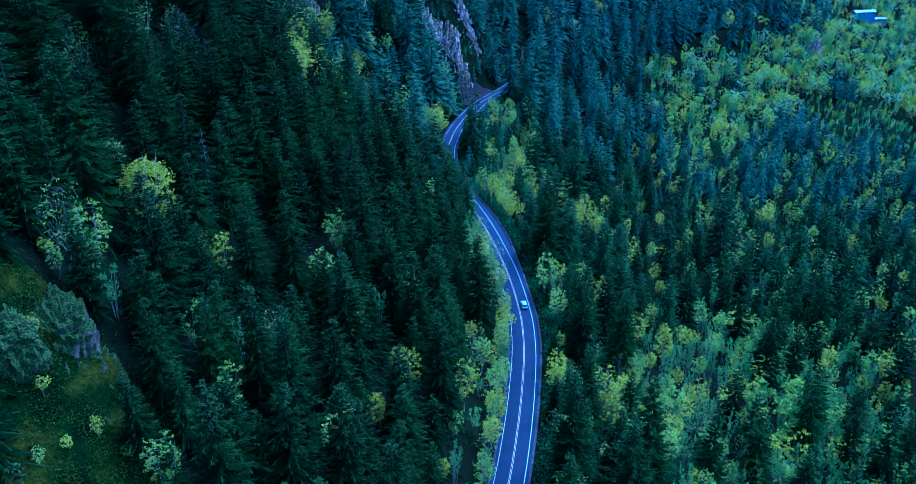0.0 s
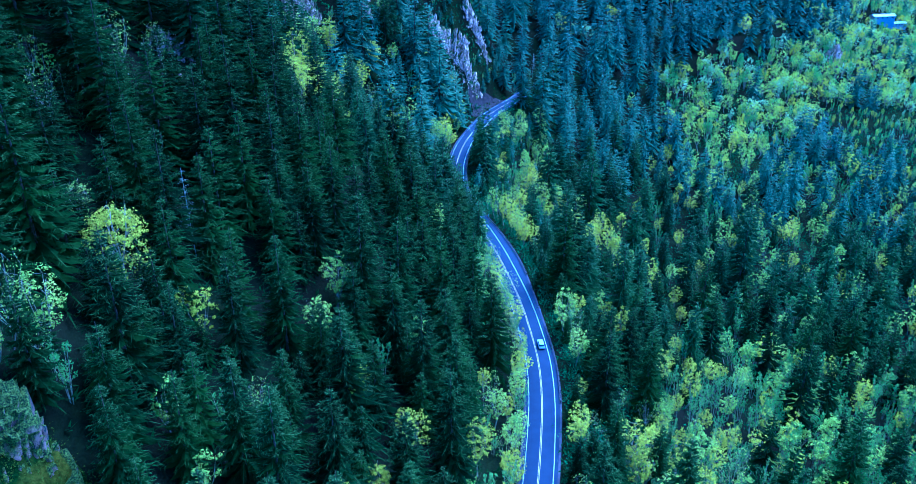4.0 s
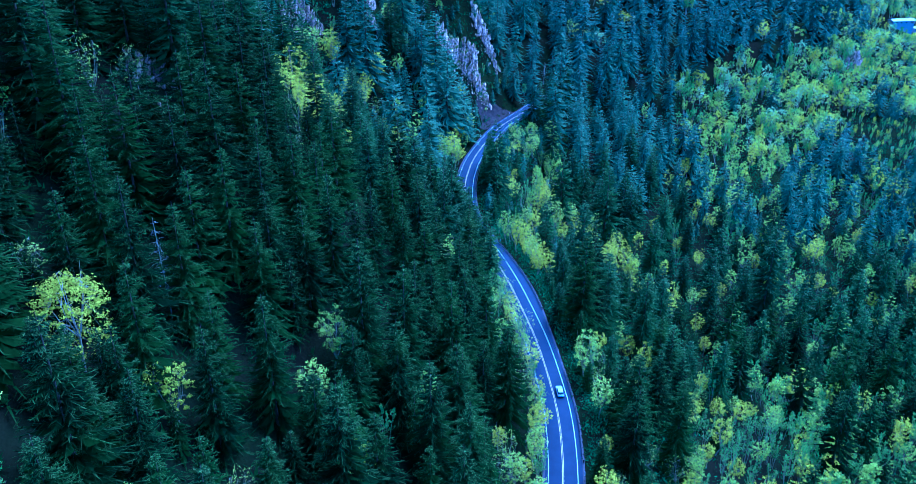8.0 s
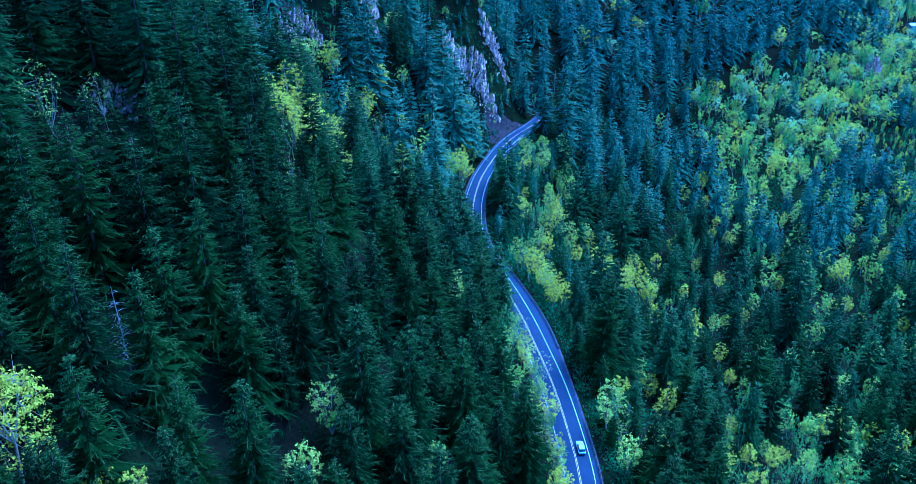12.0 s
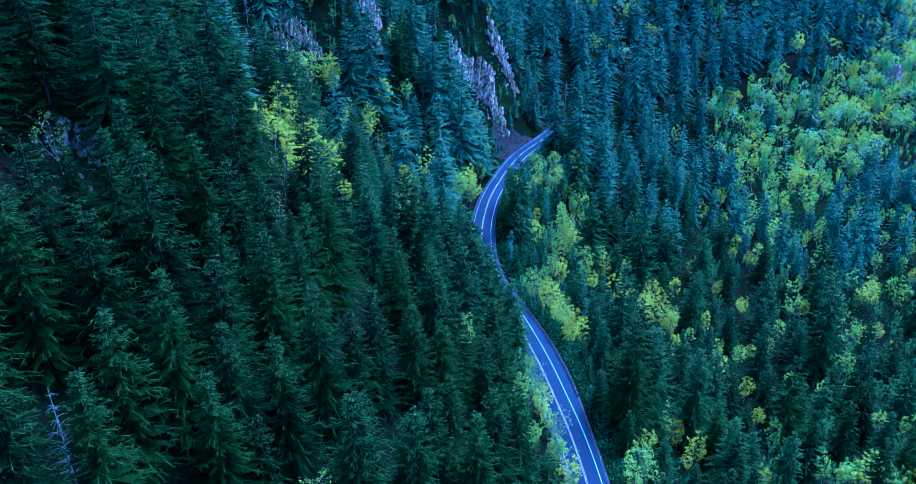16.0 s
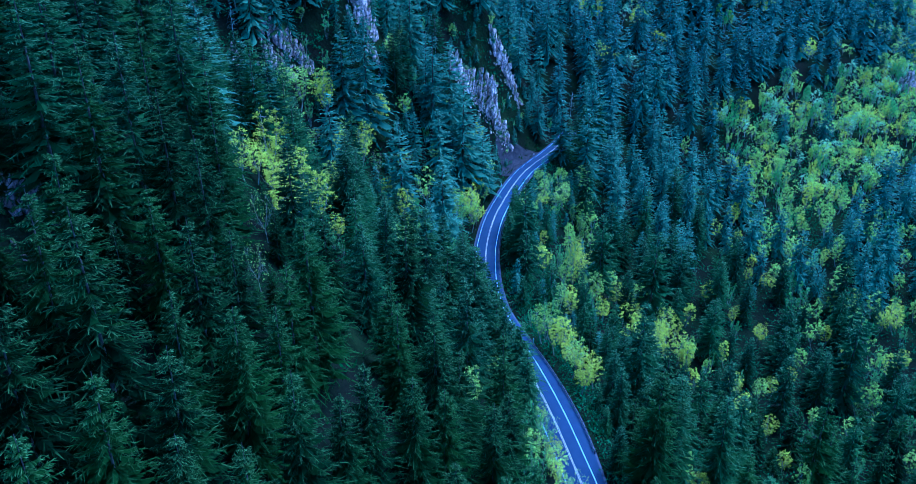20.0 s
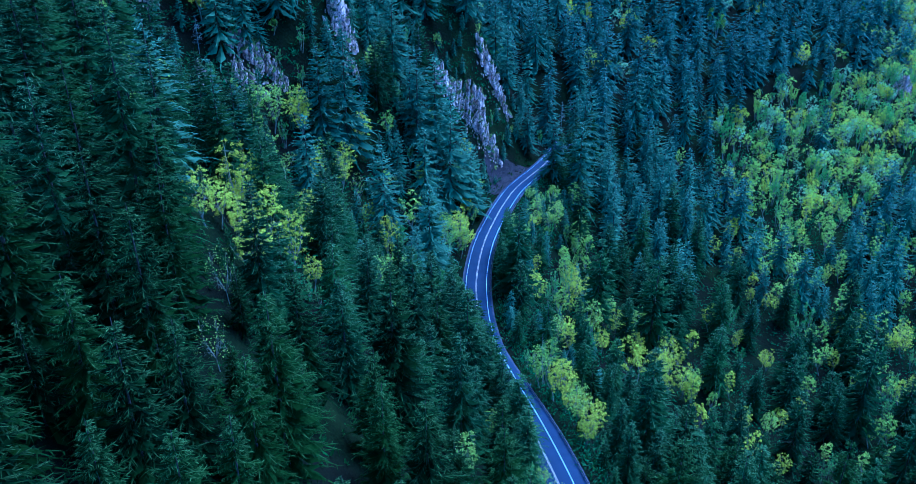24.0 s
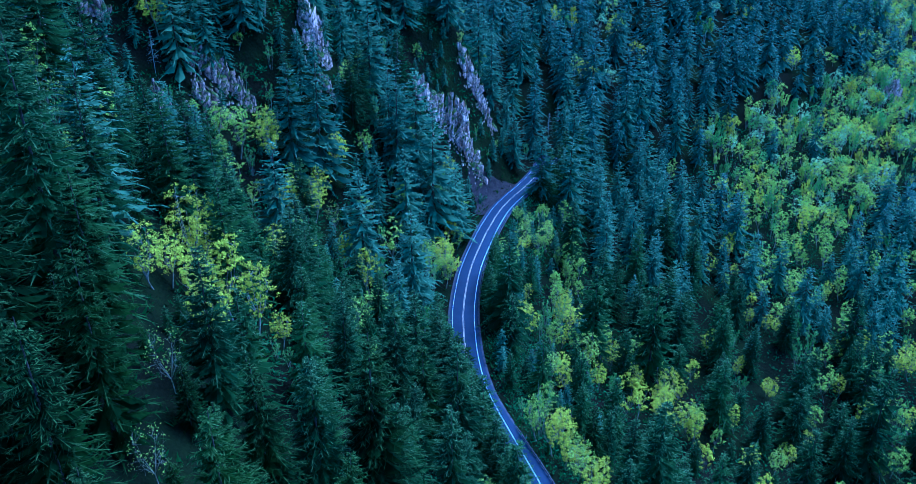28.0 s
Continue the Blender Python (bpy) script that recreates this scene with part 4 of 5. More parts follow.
# unseen firs behind and beside the camera's way, added to shade the near slope and fill the land
SPARE = [conifer(rng, h, r, 6, 6, 1, 1.6) for h, r in ((19, 5.6), (21, 6.0))]
X, Y = np.meshgrid(np.arange(-230, 240, 15), np.arange(-90, 260, 15))
for x, y in zip((X + rng.uniform(-4, 4, X.shape)).ravel(), (Y + rng.uniform(-4, 4, Y.shape)).ravel()):
    if not inside(x, y) and abs(x - float(road_x(y))) > 13:
        into(("fir", "outer"), SPARE[int(rng.integers(0, 2))], x, y, rng.uniform(0.75, 1.15), rng.uniform(0, 6.28))
for kind, x, y, size in (("lime", -57.5, 89.0, 0.32), ("lime", -62, 87.5, 0.28), ("lime", -51.5, 90, 0.3), ("sage", -66, 92, 0.4), ("olive", -48.5, 91, 0.3), ("lime", -59.5, 93.8, 0.3), ("sage", -61, 92.4, 0.42), ("sage", -63.5, 90.5, 0.4),
                         ("lime", -54.0, 86.0, 0.26), ("olive", -60.2, 104.5, 0.42), ("lime", -62.0, 105.5, 0.35), ("bare", -58.5, 110, 0.5), ("bare", -62.5, 112, 0.8), ("sage", -56.5, 109, 0.5), ("olive", -56, 82, 0.25)):
    plant(kind, x, y, size, 360 * rng.random(), int(rng.integers(0, 8)))
for kind, y, off, size in (("lime", 280, -4.9, 0.8), ("sage", 272, -5.6, 0.8), ("olive", 288, -5.2, 0.8), ("sage", 294, -5.4, 0.9), ("olive", 265, -5.4, 0.7), ("lime", 301, -5.2, 0.7), ("bare", 258, -5.6, 0.8), ("sage", 307, -5.2, 0.9), ("fir", 297, -6.6, 0.8), ("fir", 310, -6.2, 0.88), ("fir", 318, -6.0, 0.9), ("fir", 304, -6.4, 0.82), ("fir", 325, -6.2, 0.85)):
    plant(kind, float(road_x(y)) + off, y, size, 360 * rng.random(), int(rng.integers(0, 8)))
# broadleaf trees in a band down the slope below the bend, and by the bend's outer edge
for kind, x, y, size in (("lime", 14.4, 369, 0.8), ("sage", 20, 366, 1.0), ("lime", 31, 388, 1.0), ("olive", 36.7, 367, 1.1), ("lime", 46, 377, 1.1), ("olive", 57, 385, 1.0), ("lime", 52, 369, 1.1), ("lime", 58, 355, 1.1), ("lime", 66, 369, 1.1), ("olive", 70, 354, 1.1), ("lime", 14, 300, 0.9), ("olive", 18, 291, 0.9), ("sage", 12, 308, 1.0), ("lime", 20, 284, 0.8),
                         ("olive", 20, 416, 0.9), ("olive", 30, 426, 0.9), ("bare", 26, 420, 1.0), ("olive", 36, 417, 0.9), ("sage", 42, 374, 1.1), ("sage", 28, 378, 1.1), ("bare", 62, 372, 1.1), ("lime", -8.5, 386, 0.9), ("sage", -14, 374, 0.9), ("olive", -10, 380, 0.9)):
    plant(kind, x, y, size, 360 * rng.random(), int(rng.integers(0, 8)))
# firs that hide the road where it leaves the bend, and a dead one before them
for x, y, size in ((30.5, 456, 0.72), (35, 461, 0.85), (39, 468, 0.9), (43, 474, 1.0), (34, 453, 0.65), (47, 483, 1.0), (40, 458, 0.9), (52, 490, 1.0)):
    plant("upper", x, y, size, 360 * rng.random(), int(rng.integers(0, 8)))
plant("snag", 28.2, 457.5, 0.62, 40, 1, "dead firs")
# firs whose boughs hang over the outer edge of the far bend
for y in np.arange(362, 392, 5.5):
    x = float(road_x(y)) + rng.uniform(7.6, 8.8)
    plant("upper", x, y, rng.uniform(0.55, 0.75), 360 * rng.random(), int(rng.integers(0, 8)))

# undergrowth: ferns, brambles and saplings between the stems
rng = np.random.default_rng(23)
herb = Pile()
for x, y in zip(rng.uniform(-110, 60, 13000), rng.uniform(45, 480, 13000)):
    u = x - float(road_x(y))
    if -6 < u < float(shoulder_r(y)) + 1.2 or abs(x + 6) > 0.66 * y + 34:
        continue
    n = 5
    a = rng.uniform(0, 6.283, n)
    ln = rng.uniform(0.5, 1.5) * rng.uniform(0.6, 1.3, n)
    at = np.array([x, y, float(ground_z(x, y)) - 0.1])
    d = np.stack([np.cos(a), np.sin(a), rng.uniform(0.4, 1.4, n)], -1)
    s = np.stack([-np.sin(a), np.cos(a), np.zeros(n)], -1) * 0.22
    tip = at + d * ln[:, None]
    v = np.stack([at + d * ln[:, None] * 0.3 - s * ln[:, None], at + d * ln[:, None] * 0.3 + s * ln[:, None], tip], 1).reshape(-1, 3)
    herb.add(v, np.arange(3 * n).reshape(n, 3))
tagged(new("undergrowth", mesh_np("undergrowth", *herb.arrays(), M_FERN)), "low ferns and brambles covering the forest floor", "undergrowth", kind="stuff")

brush = Pile()
for x, y in zip(rng.uniform(20, 330, 6500), rng.uniform(110, 570, 6500)):
    if x - float(road_x(y)) > float(shoulder_r(y)) + 2 and inside(x, y):
        ctr = np.array([x, y, float(ground_z(x, y)) + 0.9]) + rng.normal(0, 1, (9, 3)) * [1.7, 1.7, 0.7]
        brush.add(*slivers(rng, ctr, 0.55))
for y in rng.uniform(120, 470, 2600):
    x = float(road_x(y)) + rng.uniform(6.6, 22)
    if x - float(road_x(y)) > float(shoulder_r(y)) + 1.6:
        ctr = np.array([x, y, float(ground_z(x, y)) + 0.6]) + rng.normal(0, 1, (10, 3)) * [1.0, 1.0, 0.45]
        brush.add(*slivers(rng, ctr, 0.36))
for x, y in zip(rng.uniform(0, 130, 3800), rng.uniform(85, 215, 3800)):
    if x - float(road_x(y)) > float(shoulder_r(y)) + 2:
        ctr = np.array([x, y, float(ground_z(x, y)) + 0.8]) + rng.normal(0, 1, (12, 3)) * [1.3, 1.3, 0.6]
        brush.add(*slivers(rng, ctr, 0.34))
tagged(new("undergrowth", mesh_np("brush", *brush.arrays(), M_BRUSH)), "dark green brush between the firs below the road", "undergrowth", kind="stuff")
rough = Pile()
for x, y in zip(rng.uniform(-150, 10, 4200), rng.uniform(270, 500, 4200)):
    if x - float(road_x(y)) < -9 and inside(x, y):
        tuft = rng.uniform(0.5, 1.6)
        ctr = np.array([x, y, float(ground_z(x, y)) + tuft]) + rng.normal(0, 1, (12, 3)) * [1.2, 1.2, 0.6] * tuft
        rough.add(*slivers(rng, ctr, 0.5))
tagged(new("undergrowth", mesh_np("rough", *rough.arrays(), M_BRUSH)), "green brush and saplings on the upper slope", "undergrowth", kind="stuff")
moss = Pile()
for x, y in zip(rng.uniform(-72, -44, 5200), rng.uniform(74, 101, 5200)):
    if noise.noise(Vector((x * 0.16, y * 0.16, 4.0))) > -0.12:
        ctr = np.array([x, y, float(ground_z(x, y)) + 0.35]) + rng.normal(0, 1, (10, 3)) * [0.7, 0.7, 0.3]
        moss.add(*slivers(rng, ctr, 0.15))
mx, my = np.meshgrid(np.linspace(-74, -42, 50), np.linspace(72, 103, 50))
edge = np.minimum(np.minimum(mx + 74, -42 - mx), np.minimum(my - 72, 103 - my))
hum = np.array([noise.noise(Vector((float(a) * 0.35, float(b) * 0.35, 7.0))) for a, b in zip(mx.ravel(), my.ravel())]).reshape(mx.shape)
kk = np.arange(2500).reshape(50, 50)
tagged(new("bank", mesh_np("mossy_bank", np.stack([mx, my, ground_z(mx, my) + np.minimum(0.25, 0.25 * edge - 0.5) + 0.5 * hum], -1).reshape(-1, 3), np.stack([kk[:-1, :-1], kk[:-1, 1:], kk[1:, 1:], kk[1:, :-1]], -1).reshape(-1, 4), M_BANK)), "mossy yellow-green bank below the rock head", "bank", kind="structure")
tagged(new("moss", mesh_np("moss", *moss.arrays(), M_MOSS)), "yellow-green moss and herbs on the bank by the rock", "moss", kind="stuff")
scrub = Pile()
for x, y in zip(rng.uniform(130, 440, 5200), rng.uniform(440, 800, 5200)):
    if stand(x, y)[0] > 0.8:
        ctr = np.array([x, y, float(ground_z(x, y)) + 1.2]) + rng.normal(0, 1, (12, 3)) * [1.6, 1.6, 0.9]
        scrub.add(*slivers(rng, ctr, 0.5))
tagged(new("undergrowth", mesh_np("scrub", *scrub.arrays(), M_BRUSH)), "low green scrub under the broadleaf trees", "undergrowth", kind="stuff")

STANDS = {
    "fir": (M_BARK, M_FIR_SHADED, "conifer_forest", "dense dark green fir forest on the hillside"),
    "slope": (M_BARK, M_SLOPE_HAZE, "conifer_forest", "green fir forest half-way up the hillside, slightly lightened for haze"),
    "hill": (M_BARK, M_HILL_HAZE, "conifer_forest", "green fir forest on the upper hillside round the cliff, lightened for haze"),
    "hazed": (M_BARK, M_FAR_HAZE, "conifer_forest", "distant conifer forest over the valley, haze tinted into the needles"),
    "lime": (M_PALE, M_LIME, "broadleaf_stand", "yellow-green broadleaf trees in spring leaf"),
    "sage": (M_PALE, M_SAGE, "broadleaf_stand", "pale green alders and aspens with grey stems"),
    "olive": (M_PALE, M_OLIVE, "broadleaf_stand", "olive-green broadleaf trees in young leaf"),
    "silver": (M_PALE, M_SILVER, "broadleaf_stand", "silvery grey-green broadleaf trees in bud"),
    "bare": (M_PALE, M_OLIVE, "broadleaf_stand", "sparse broadleaf trees with pale bare twigs"),
}
for (kind, zone), (t, c) in joined.items():
    m_t, m_c, nm, lab = STANDS[kind]
    stand = tagged(new(nm), lab, "forest", kind="stuff")
    part("trunk", mesh_np(nm, *t.arrays(), m_t), stand)["kind"] = "stuff"
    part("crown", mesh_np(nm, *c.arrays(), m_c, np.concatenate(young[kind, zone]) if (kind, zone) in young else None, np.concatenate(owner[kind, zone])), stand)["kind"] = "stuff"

# ---- rock ----
def rock_face(parent, x, y, width, height, turn, seed, mat=M_ROCK):
    """A crag that grows out of the slope: broken upright columns of basalt, in two or three rows that step back, with fallen blocks at the foot. turn: degrees the face looks round from the near end."""
    rng = np.random.default_rng(seed)
    ca, sa = math.cos(radians(turn)), math.sin(radians(turn))
    pile = Pile()

    def prism(o, back, z0, z1, rad):
        k = 5
        a = np.arange(k) * 6.283 / k + rng.uniform(0, 1) + rng.normal(0, 0.12, k)
        q = rad * rng.uniform(0.6, 1.35, k)
        tilt = rng.normal(0, 0.8, 2)
        ring = np.stack([np.cos(a) * q, np.sin(a) * q], -1)
        low, mid_, top = [np.concatenate([ring * s, np.full((k, 1), z) + (ring @ tilt)[:, None] * t], 1) for s, z, t in ((1.08, z0, 0), (1.0, z0 + (z1 - z0) * 0.95, 0.9), (0.88, z1, 1.0))]
        v = np.concatenate([low, mid_, top, [[0, 0, z1 + 0.15]]])
        slump = rng.normal(0, 0.07, 2)
        v[:, :2] += v[:, 2:] * slump - z0 * slump
        fx, fy = v[:, 0] + o, v[:, 1] + back
        v = np.stack([x + fx * ca - fy * sa, y + fx * sa + fy * ca, v[:, 2]], -1)
        i = np.arange(k)
        j = (i + 1) % k
        t = [np.stack([i + b, j + b, j + b + k], -1) for b in (0, k)] + [np.stack([i + b, j + b + k, i + b + k], -1) for b in (0, k)] + [np.stack([i + 2 * k, j + 2 * k, np.full(k, 3 * k)], -1)]
        pile.add(v, np.concatenate(t))
    rows = int(height / 4) + 2
    for row in range(rows):
        o = -width / 2
        while o < width / 2:
            rad = rng.uniform(0.25, 0.55) + rng.exponential(0.28)
            o += rad * 1.5
            back = row * 1.0 + 1.1 * noise.noise(Vector((o * 0.3, seed, row))) + rng.normal(0, 0.15)
            z = float(ground_z(x + o * ca - back * sa, y + o * sa + back * ca))
            rim = (1 - 0.7 * abs(2 * o / width) ** 3) * (0.75 + 0.35 * noise.noise(Vector((o * 0.28, seed * 1.7, 0))) + 0.2 * rng.normal())
            tall = height * max(0.1, rim) * (0.4 + 0.6 * (row + 1) / rows)
            at, low = z - 1.2, z - 1.2
            while at < z + tall:
                step = rng.uniform(1.0, 3.6)
                prism(o + rng.normal(0, 0.16), back + rng.normal(0, 0.22) + 0.05 * (at - low), at - 0.4, min(at + step, z + tall), rad * rng.uniform(0.75, 1.25))
                at += step
    for k in range(int(width * 2.5)):
        o, back = rng.uniform(-0.55, 0.55) * width, -rng.exponential(1.6) - 0.4
        z = float(ground_z(x + o * ca - back * sa, y + o * sa + back * ca))
        prism(o, back, z - 0.4, z + rng.uniform(0.2, 0.7), rng.uniform(0.2, 0.55))
    me = mesh_np("column", *pile.arrays(), mat)
    ob = part("column", me, parent)
    ob["kind"] = "stuff"
    return ob


cliff = tagged(new("rock_cliff"), "grey-violet basalt cliff of broken columns above the road", "rock", "rock outcrops of the hillside")
for i, (x, y, w, h, turn) in enumerate(CLIFF_STEPS):
    rock_face(cliff, x, y, w, h, turn, 30 + i)
for i, (x, y, w, h) in enumerate(OUTCROPS):
    crag = tagged(new("rock_outcrop"), "blue-grey rock outcrop among the firs on the slope", "rock", "rock outcrops of the hillside")
    rock_face(crag, x, y, w, h, 10 * math.sin(i * 2.1), 60 + i, M_ROCK if h > 7.5 else M_CRAG)


def boulder(name, label, x, y, z, size, seed):
    """A mossy boulder, lumpy and cleft."""
    bm = bmesh.new()
    bmesh.ops.create_icosphere(bm, subdivisions=5, radius=1.0)
    for v in bm.verts:
        n = v.co.normalized()
        k = 1 + 0.32 * noise.noise(n * 1.6 + Vector((seed, 0, 0))) + 0.16 * noise.noise(n * 4.2 + Vector((0, seed, 0))) + 0.1 * noise.noise(n * 11) + 0.07 * noise.noise(n * 27)
        v.co = Vector((n.x * size[0], n.y * size[1], n.z * size[2])) * k * (1 + 0.12 * abs(noise.noise(n * 7.5)))
        if n.z < 0:
            v.co = Vector((v.co.x * (1 - 0.55 * n.z), v.co.y * (1 - 0.55 * n.z), v.co.z * 2.0))
    ob = new(name, mesh_bm(name, bm, M_MOSSY))
    ob.location = (x, y, z)
    return tagged(ob, label, "rock", "rock outcrops of the hillside")


head = tagged(new("rock_outcrop"), "pale speckled rock face with a mossy top above a dark hollow", "rock", "rock outcrops of the hillside")
rock_face(head, -55.6, 97.5, 5.5, 5.5, 30, 91, M_HEAD)
boulder("boulder", "mossy rock head covered in green moss above the bank", -60.0, 99.0, float(ground_z(-57, 97)) - 2.0, (5.6, 4.6, 8.0), 3.0)
boulder("boulder", "low mossy boulder with a grey flank beside the rock head", -62.5, 91.5, float(ground_z(-62.5, 91.5)) - 1.5, (4.6, 3.4, 3.6), 8.0)

# bare earth of the cut below the cliff
bx, by = np.meshgrid(np.linspace(-9, 0, 12), np.linspace(438, 470, 26))
ex = road_x(by) + bx * (1.0 + 0.5 * np.sin(by * 0.21)) - 4.8
bank_v = np.stack([ex, by, ground_z(ex, by) + 0.35 + 0.15 * np.sin(ex * 1.7) * np.sin(by * 1.3)], -1).reshape(-1, 3)
kk = np.arange(12 * 26).reshape(26, 12)
bank = tagged(new("bank", mesh_np("bank", bank_v, np.stack([kk[:-1, :-1], kk[:-1, 1:], kk[1:, 1:], kk[1:, :-1]], -1).reshape(-1, 4), M_EARTH)), "bare reddish earth bank below the cliff", "bank", kind="structure")

# ---- road furniture ----
M_TIMBER = bark("dark_weathered_timber", (0.05, 0.04, 0.035), (0.13, 0.11, 0.1))
M_POST, n_, l_, b_ = material("white_plastic", 0.5, 0.4)
l_.new(ramp(n_, l_, noise_node(n_, l_, 6.0, 3), [(0.3, (0.62, 0.6, 0.57)), (0.6, (0.8, 0.8, 0.78))]), b_.inputs["Base Color"])
M_REFLECT, n_, l_, b_ = material("amber_reflector", 0.3, 0.6)
b_.inputs["Base Color"].default_value = (0.7, 0.25, 0.03, 1)


def box_mesh(name, size, mat, bevel=0.02):
    bm = bmesh.new()
    bmesh.ops.create_cube(bm, size=1.0)
    for v in bm.verts:
        v.co = Vector((v.co.x * size[0], v.co.y * size[1], v.co.z * size[2]))
    bmesh.ops.bevel(bm, geom=bm.edges[:], offset=bevel, segments=1, affect="EDGES")
    return mesh_bm(name, bm, mat)


def road_point(y, off):
    d = float(road_x(y + 0.5) - road_x(y - 0.5))
    k = math.hypot(1, d)
    return float(road_x(y)) + off / k, y - off * d / k, -math.degrees(math.atan2(d, 1))


POST_ME, RAIL_ME = box_mesh("rail_post", (0.26, 0.26, 1.1), M_TIMBER), box_mesh("rail_beam", (0.14, 2.24, 0.34), M_TIMBER)


def guard_rail(y0, y1, off):
    x, y, a = road_point((y0 + y1) / 2, float(off((y0 + y1) / 2)))
    rail = tagged(new("guard_rail"), "low dark timber guard rail along the road's outer edge", "guard rail", "guard rails")
    rail.location = (x, y, 0)
    at = y0
    while at < y1:
        px, py, a = road_point(at, float(off(at)))
        for me, nm, dz, dy in ((POST_ME, "post", 0.3, 0.0), (RAIL_ME, "beam", 0.62, 1.1)):
            qx, qy, a = road_point(at + dy, float(off(at + dy)) - (0.16 if dy else 0.0))
            o = part(nm, me, rail)
            o.matrix_local = Matrix.Translation((-x, -y, 0)) @ pose(qx, qy, dz, 0, 0, a)
        at += 2.2 * math.cos(radians(a))


guard_rail(256, 306, lambda y: shoulder_r(y) + 0.15)
guard_rail(356, 436, lambda y: shoulder_r(y) + 0.3)
guard_rail(188, 224, lambda y: shoulder_r(y) + 0.35)


def delineator(y, off):
    x, yy, a = road_point(y, off)
    post = tagged(new("delineator_post", DELINEATOR), "slim white roadside marker post with a reflector", "marker post", "marker posts along the road")
    post.matrix_world = pose(x, yy, 0.55, 0, 0, a)
    part("reflector", REFLECTOR, post, "amber reflector").location = (0, -0.04, 0.42)


DELINEATOR, REFLECTOR = box_mesh("delineator", (0.16, 0.07, 1.25), M_POST, 0.015), box_mesh("reflector", (0.11, 0.03, 0.16), M_REFLECT, 0.005)
for y, off in ((303.4, 6.2), (232.3, 4.9), (183.7, 4.95), (160, -4.8), (463.5, -5.0), (425.8, -4.7)):
    delineator(y, off)

# ---- cars ----
M_CARWHITE, n_, l_, b_ = material("white_car_paint", 0.3, 0.5)
l_.new(ramp(n_, l_, noise_node(n_, l_, 1.5, 3), [(0.3, (0.7, 0.7, 0.7)), (0.7, (0.82, 0.82, 0.82))]), b_.inputs["Base Color"])
b_.inputs["Coat Weight"].default_value = 0.5
M_CARGLASS, n_, l_, b_ = material("tinted_car_glass", 0.08, 0.6)
b_.inputs["Base Color"].default_value = (0.02, 0.025, 0.03, 1)
M_TYRE, n_, l_, b_ = material("black_rubber", 0.9, 0.2)
b_.inputs["Base Color"].default_value = (0.02, 0.02, 0.02, 1)
M_RIM, n_, l_, b_ = material("alloy_rim", 0.35, 0.5)
b_.inputs["Base Color"].default_value, b_.inputs["Metallic"].default_value = (0.5, 0.5, 0.52, 1), 1.0
M_TAIL, n_, l_, b_ = material("red_lamp_glass", 0.2, 0.5)
b_.inputs["Base Color"].default_value = (0.45, 0.02, 0.02, 1)
M_LAMP, n_, l_, b_ = material("clear_lamp_glass", 0.15, 0.6)
b_.inputs["Base Color"].default_value = (0.75, 0.75, 0.78, 1)


def loft(name, rings, mat):
    """A closed skin over cross-sections (y, half width low, half width high, z low, z high), with rounded shoulders."""
    p = Pile()
    vs = []
    for y, wl, wh, zl, zh in rings:
        m = 0.22 * (zh - zl)
        half = [(wl * 0.92, zl), (wl, zl + m), (wl, zl + (zh - zl) * 0.55), (wh, zh - m * 0.4), (wh * 0.82, zh)]
        vs += [(x, y, z) for x, z in half] + [(-x, y, z) for x, z in reversed(half)]
    n, c = len(rings), 10
    f = [(i * c + j, i * c + (j + 1) % c, (i + 1) * c + (j + 1) % c, (i + 1) * c + j) for i in range(n - 1) for j in range(c)]
    bm = bmesh.new()
    bv = [bm.verts.new(v) for v in vs]
    for q in f:
        bm.faces.new([bv[i] for i in q])
    bm.faces.new(bv[:c][::-1])
    bm.faces.new(bv[-c:])
    bmesh.ops.recalc_face_normals(bm, faces=bm.faces[:])
    me = mesh_bm(name, bm, mat)
    for q in me.polygons:
        q.use_smooth = True
    return me


def wheel_mesh(name, r, w, mat):
    bm = bmesh.new()
    bmesh.ops.create_cone(bm, cap_ends=True, segments=20, radius1=r, radius2=r, depth=w, matrix=Matrix.Rotation(math.pi / 2, 4, "Y"))
    bmesh.ops.bevel(bm, geom=[e for e in bm.edges if len(e.link_faces) == 2 and e.calc_face_angle() > 1], offset=0.04, segments=2, affect="EDGES")
    return mesh_bm(name, bm, mat)


CAR_BODY = loft("car_body", [(-2.2, 0.7, 0.66, 0.45, 0.85), (-2.05, 0.86, 0.82, 0.32, 0.98), (-1.2, 0.9, 0.86, 0.28, 1.02), (0.6, 0.9, 0.86, 0.28, 1.0), (1.5, 0.89, 0.82, 0.3, 0.92), (2.1, 0.8, 0.72, 0.35, 0.78), (2.28, 0.62, 0.58, 0.45, 0.68)], M_CARWHITE)
CAR_CABIN = loft("car_cabin", [(-2.0, 0.7, 0.62, 0.9, 1.02), (-1.55, 0.8, 0.64, 0.9, 1.44), (0.05, 0.82, 0.66, 0.9, 1.46), (0.95, 0.78, 0.6, 0.9, 1.0)], M_CARGLASS)
CAR_ROOF = loft("car_roof", [(-1.6, 0.6, 0.56, 1.4, 1.46), (-1.2, 0.66, 0.62, 1.4, 1.52), (-0.2, 0.66, 0.62, 1.4, 1.52), (0.12, 0.6, 0.56, 1.4, 1.47)], M_CARWHITE)
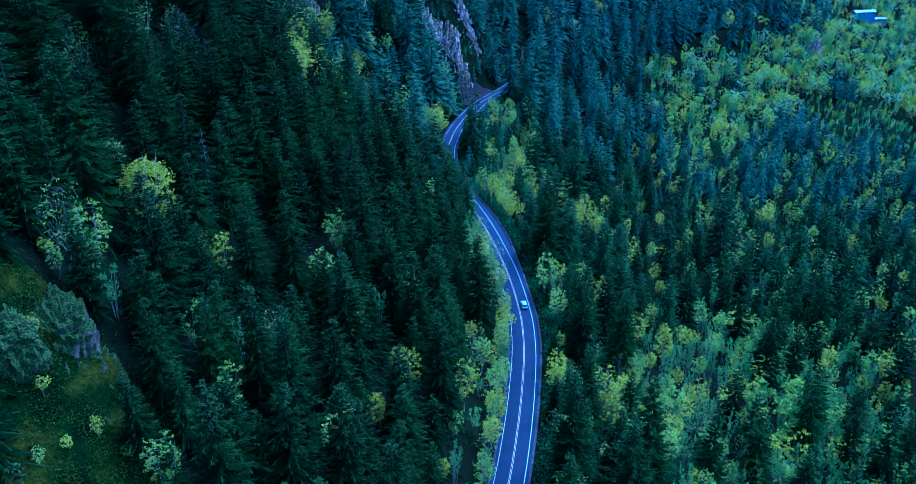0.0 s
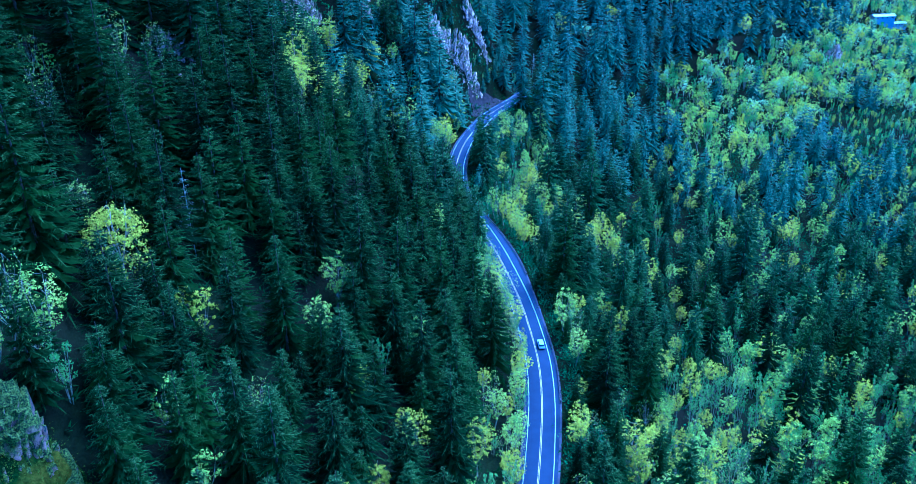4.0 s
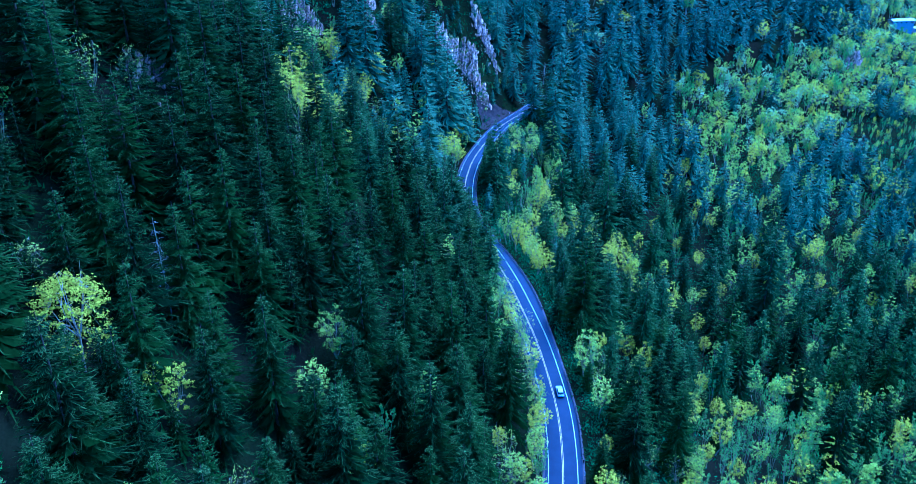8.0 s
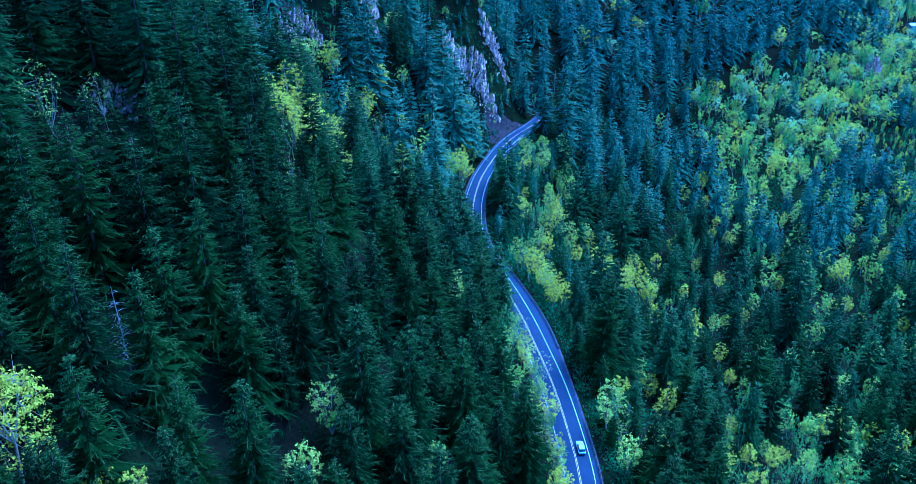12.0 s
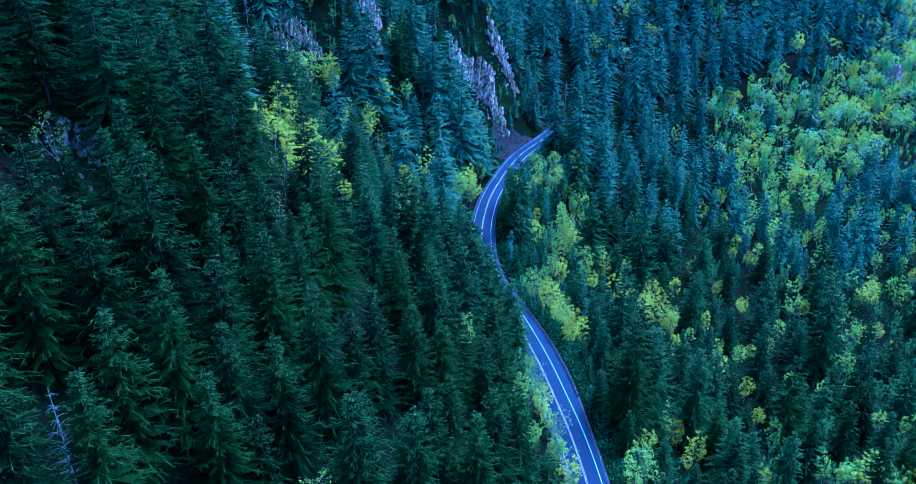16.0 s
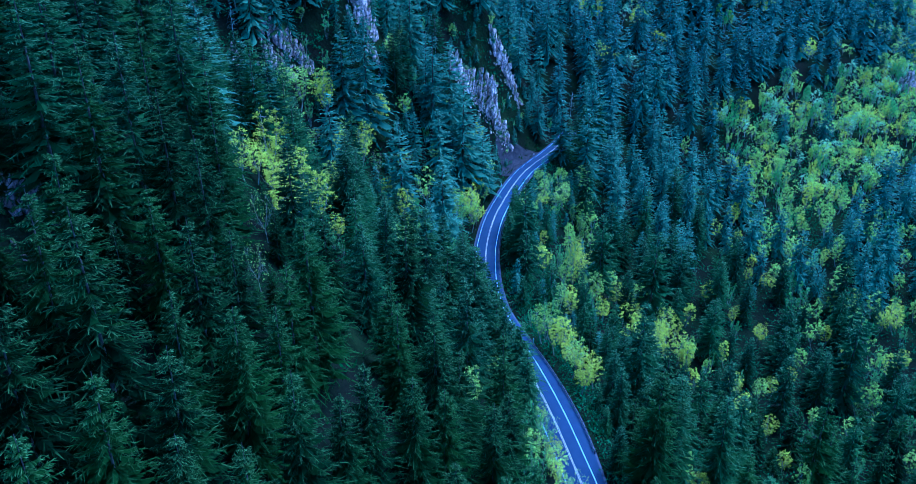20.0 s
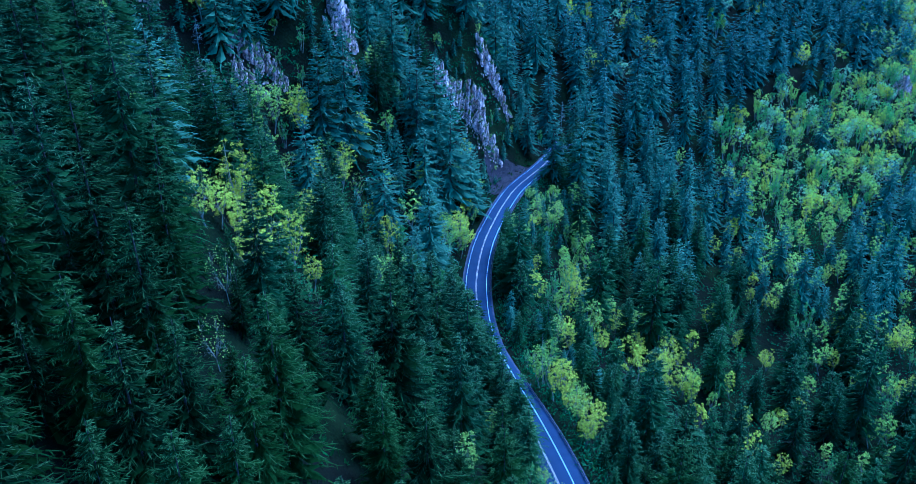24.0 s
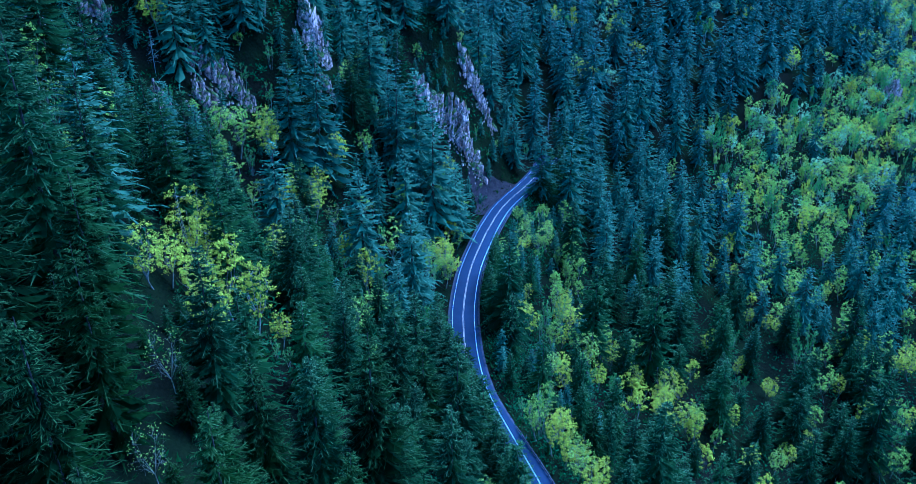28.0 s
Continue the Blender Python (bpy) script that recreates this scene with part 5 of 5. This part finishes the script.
TYRE, RIM = wheel_mesh("tyre", 0.33, 0.22, M_TYRE), wheel_mesh("rim", 0.2, 0.24, M_RIM)
LAMP, TAIL = box_mesh("headlight", (0.3, 0.12, 0.14), M_LAMP, 0.03), box_mesh("tail_light", (0.26, 0.1, 0.18), M_TAIL, 0.03)


def car(y, off, label, back=False):
    x, yy, a = road_point(y, off)
    base = tagged(new("car"), label, "car", "cars on the road")
    base.matrix_world = pose(x, yy, 0.065, 0, 0, a + (180 if back else 0))
    part("body", CAR_BODY, base)
    part("window_band", CAR_CABIN, base, "dark tinted windows")
    part("roof", CAR_ROOF, base)
    for wx in (-0.8, 0.8):
        for wy in (-1.35, 1.4):
            w = part("wheel", TYRE, base, "black tyre")
            w.location = (wx, wy, 0.33)
            part("rim", RIM, w, "grey alloy rim")
        part("headlight", LAMP, base).location = (wx * 0.76, 2.16, 0.66)
        part("tail_light", TAIL, base, "red tail light").location = (wx * 0.88, -2.1, 0.8)


car(214, 1.75, "white hatchback on the outer lane of the road")

# ---- the house in the valley ----
M_METAL, n_, l_, b_ = material("pale_metal_roof", 0.45, 0.5)
l_.new(ramp(n_, l_, noise_node(n_, l_, 0.7, 4), [(0.3, (0.42, 0.42, 0.4)), (0.7, (0.62, 0.61, 0.58))]), b_.inputs["Base Color"])
M_SIDING, n_, l_, b_ = material("weathered_siding", 0.8, 0.3)
l_.new(ramp(n_, l_, noise_node(n_, l_, 1.5, 4), [(0.3, (0.26, 0.24, 0.22)), (0.7, (0.4, 0.38, 0.35))]), b_.inputs["Base Color"])


def barn(x, y, turn, w, d, h, label):
    z = min(float(ground_z(x + i * w / 2, y + j * d / 2)) for i in (-1, 1) for j in (-1, 1))
    hi = max(float(ground_z(x + i * w / 2, y + j * d / 2)) for i in (-1, 1) for j in (-1, 1))
    h += hi - z
    base = tagged(new("house"), label, "house", "houses in the valley")
    base.matrix_world = pose(x, y, z, 0, 0, turn)
    part("wall", box_mesh("house_wall", (w, d, h), M_SIDING, 0.03), base).location = (0, 0, h / 2)
    for s in (-1, 1):
        o = part("roof", box_mesh("house_roof", (w + 1.0, d * 0.62, 0.18), M_METAL, 0.03), base, "pale metal roof slope")
        o.matrix_local = pose(0, s * d * 0.27, h + d * 0.1, -s * 20, 0, 0)
    for i in range(4):
        o = part("window", box_mesh("house_window", (1.3, 0.12, 1.2), M_CARGLASS, 0.02), base)
        o.location = (-w / 2 + w * (i + 0.7) / 4.4, -d / 2 - 0.02, h - 1.4)
    part("door", box_mesh("house_door", (1.1, 0.12, 2.1), M_TIMBER, 0.02), base).location = (w * 0.42, -d / 2 - 0.03, h - 1.9)


barn(424, 846, 12, 24, 8, 1.6, "long low house with a pale metal roof in a clearing")
barn(446, 853, 8, 13, 6, 1.4, "small shed with a pale roof beside the house")
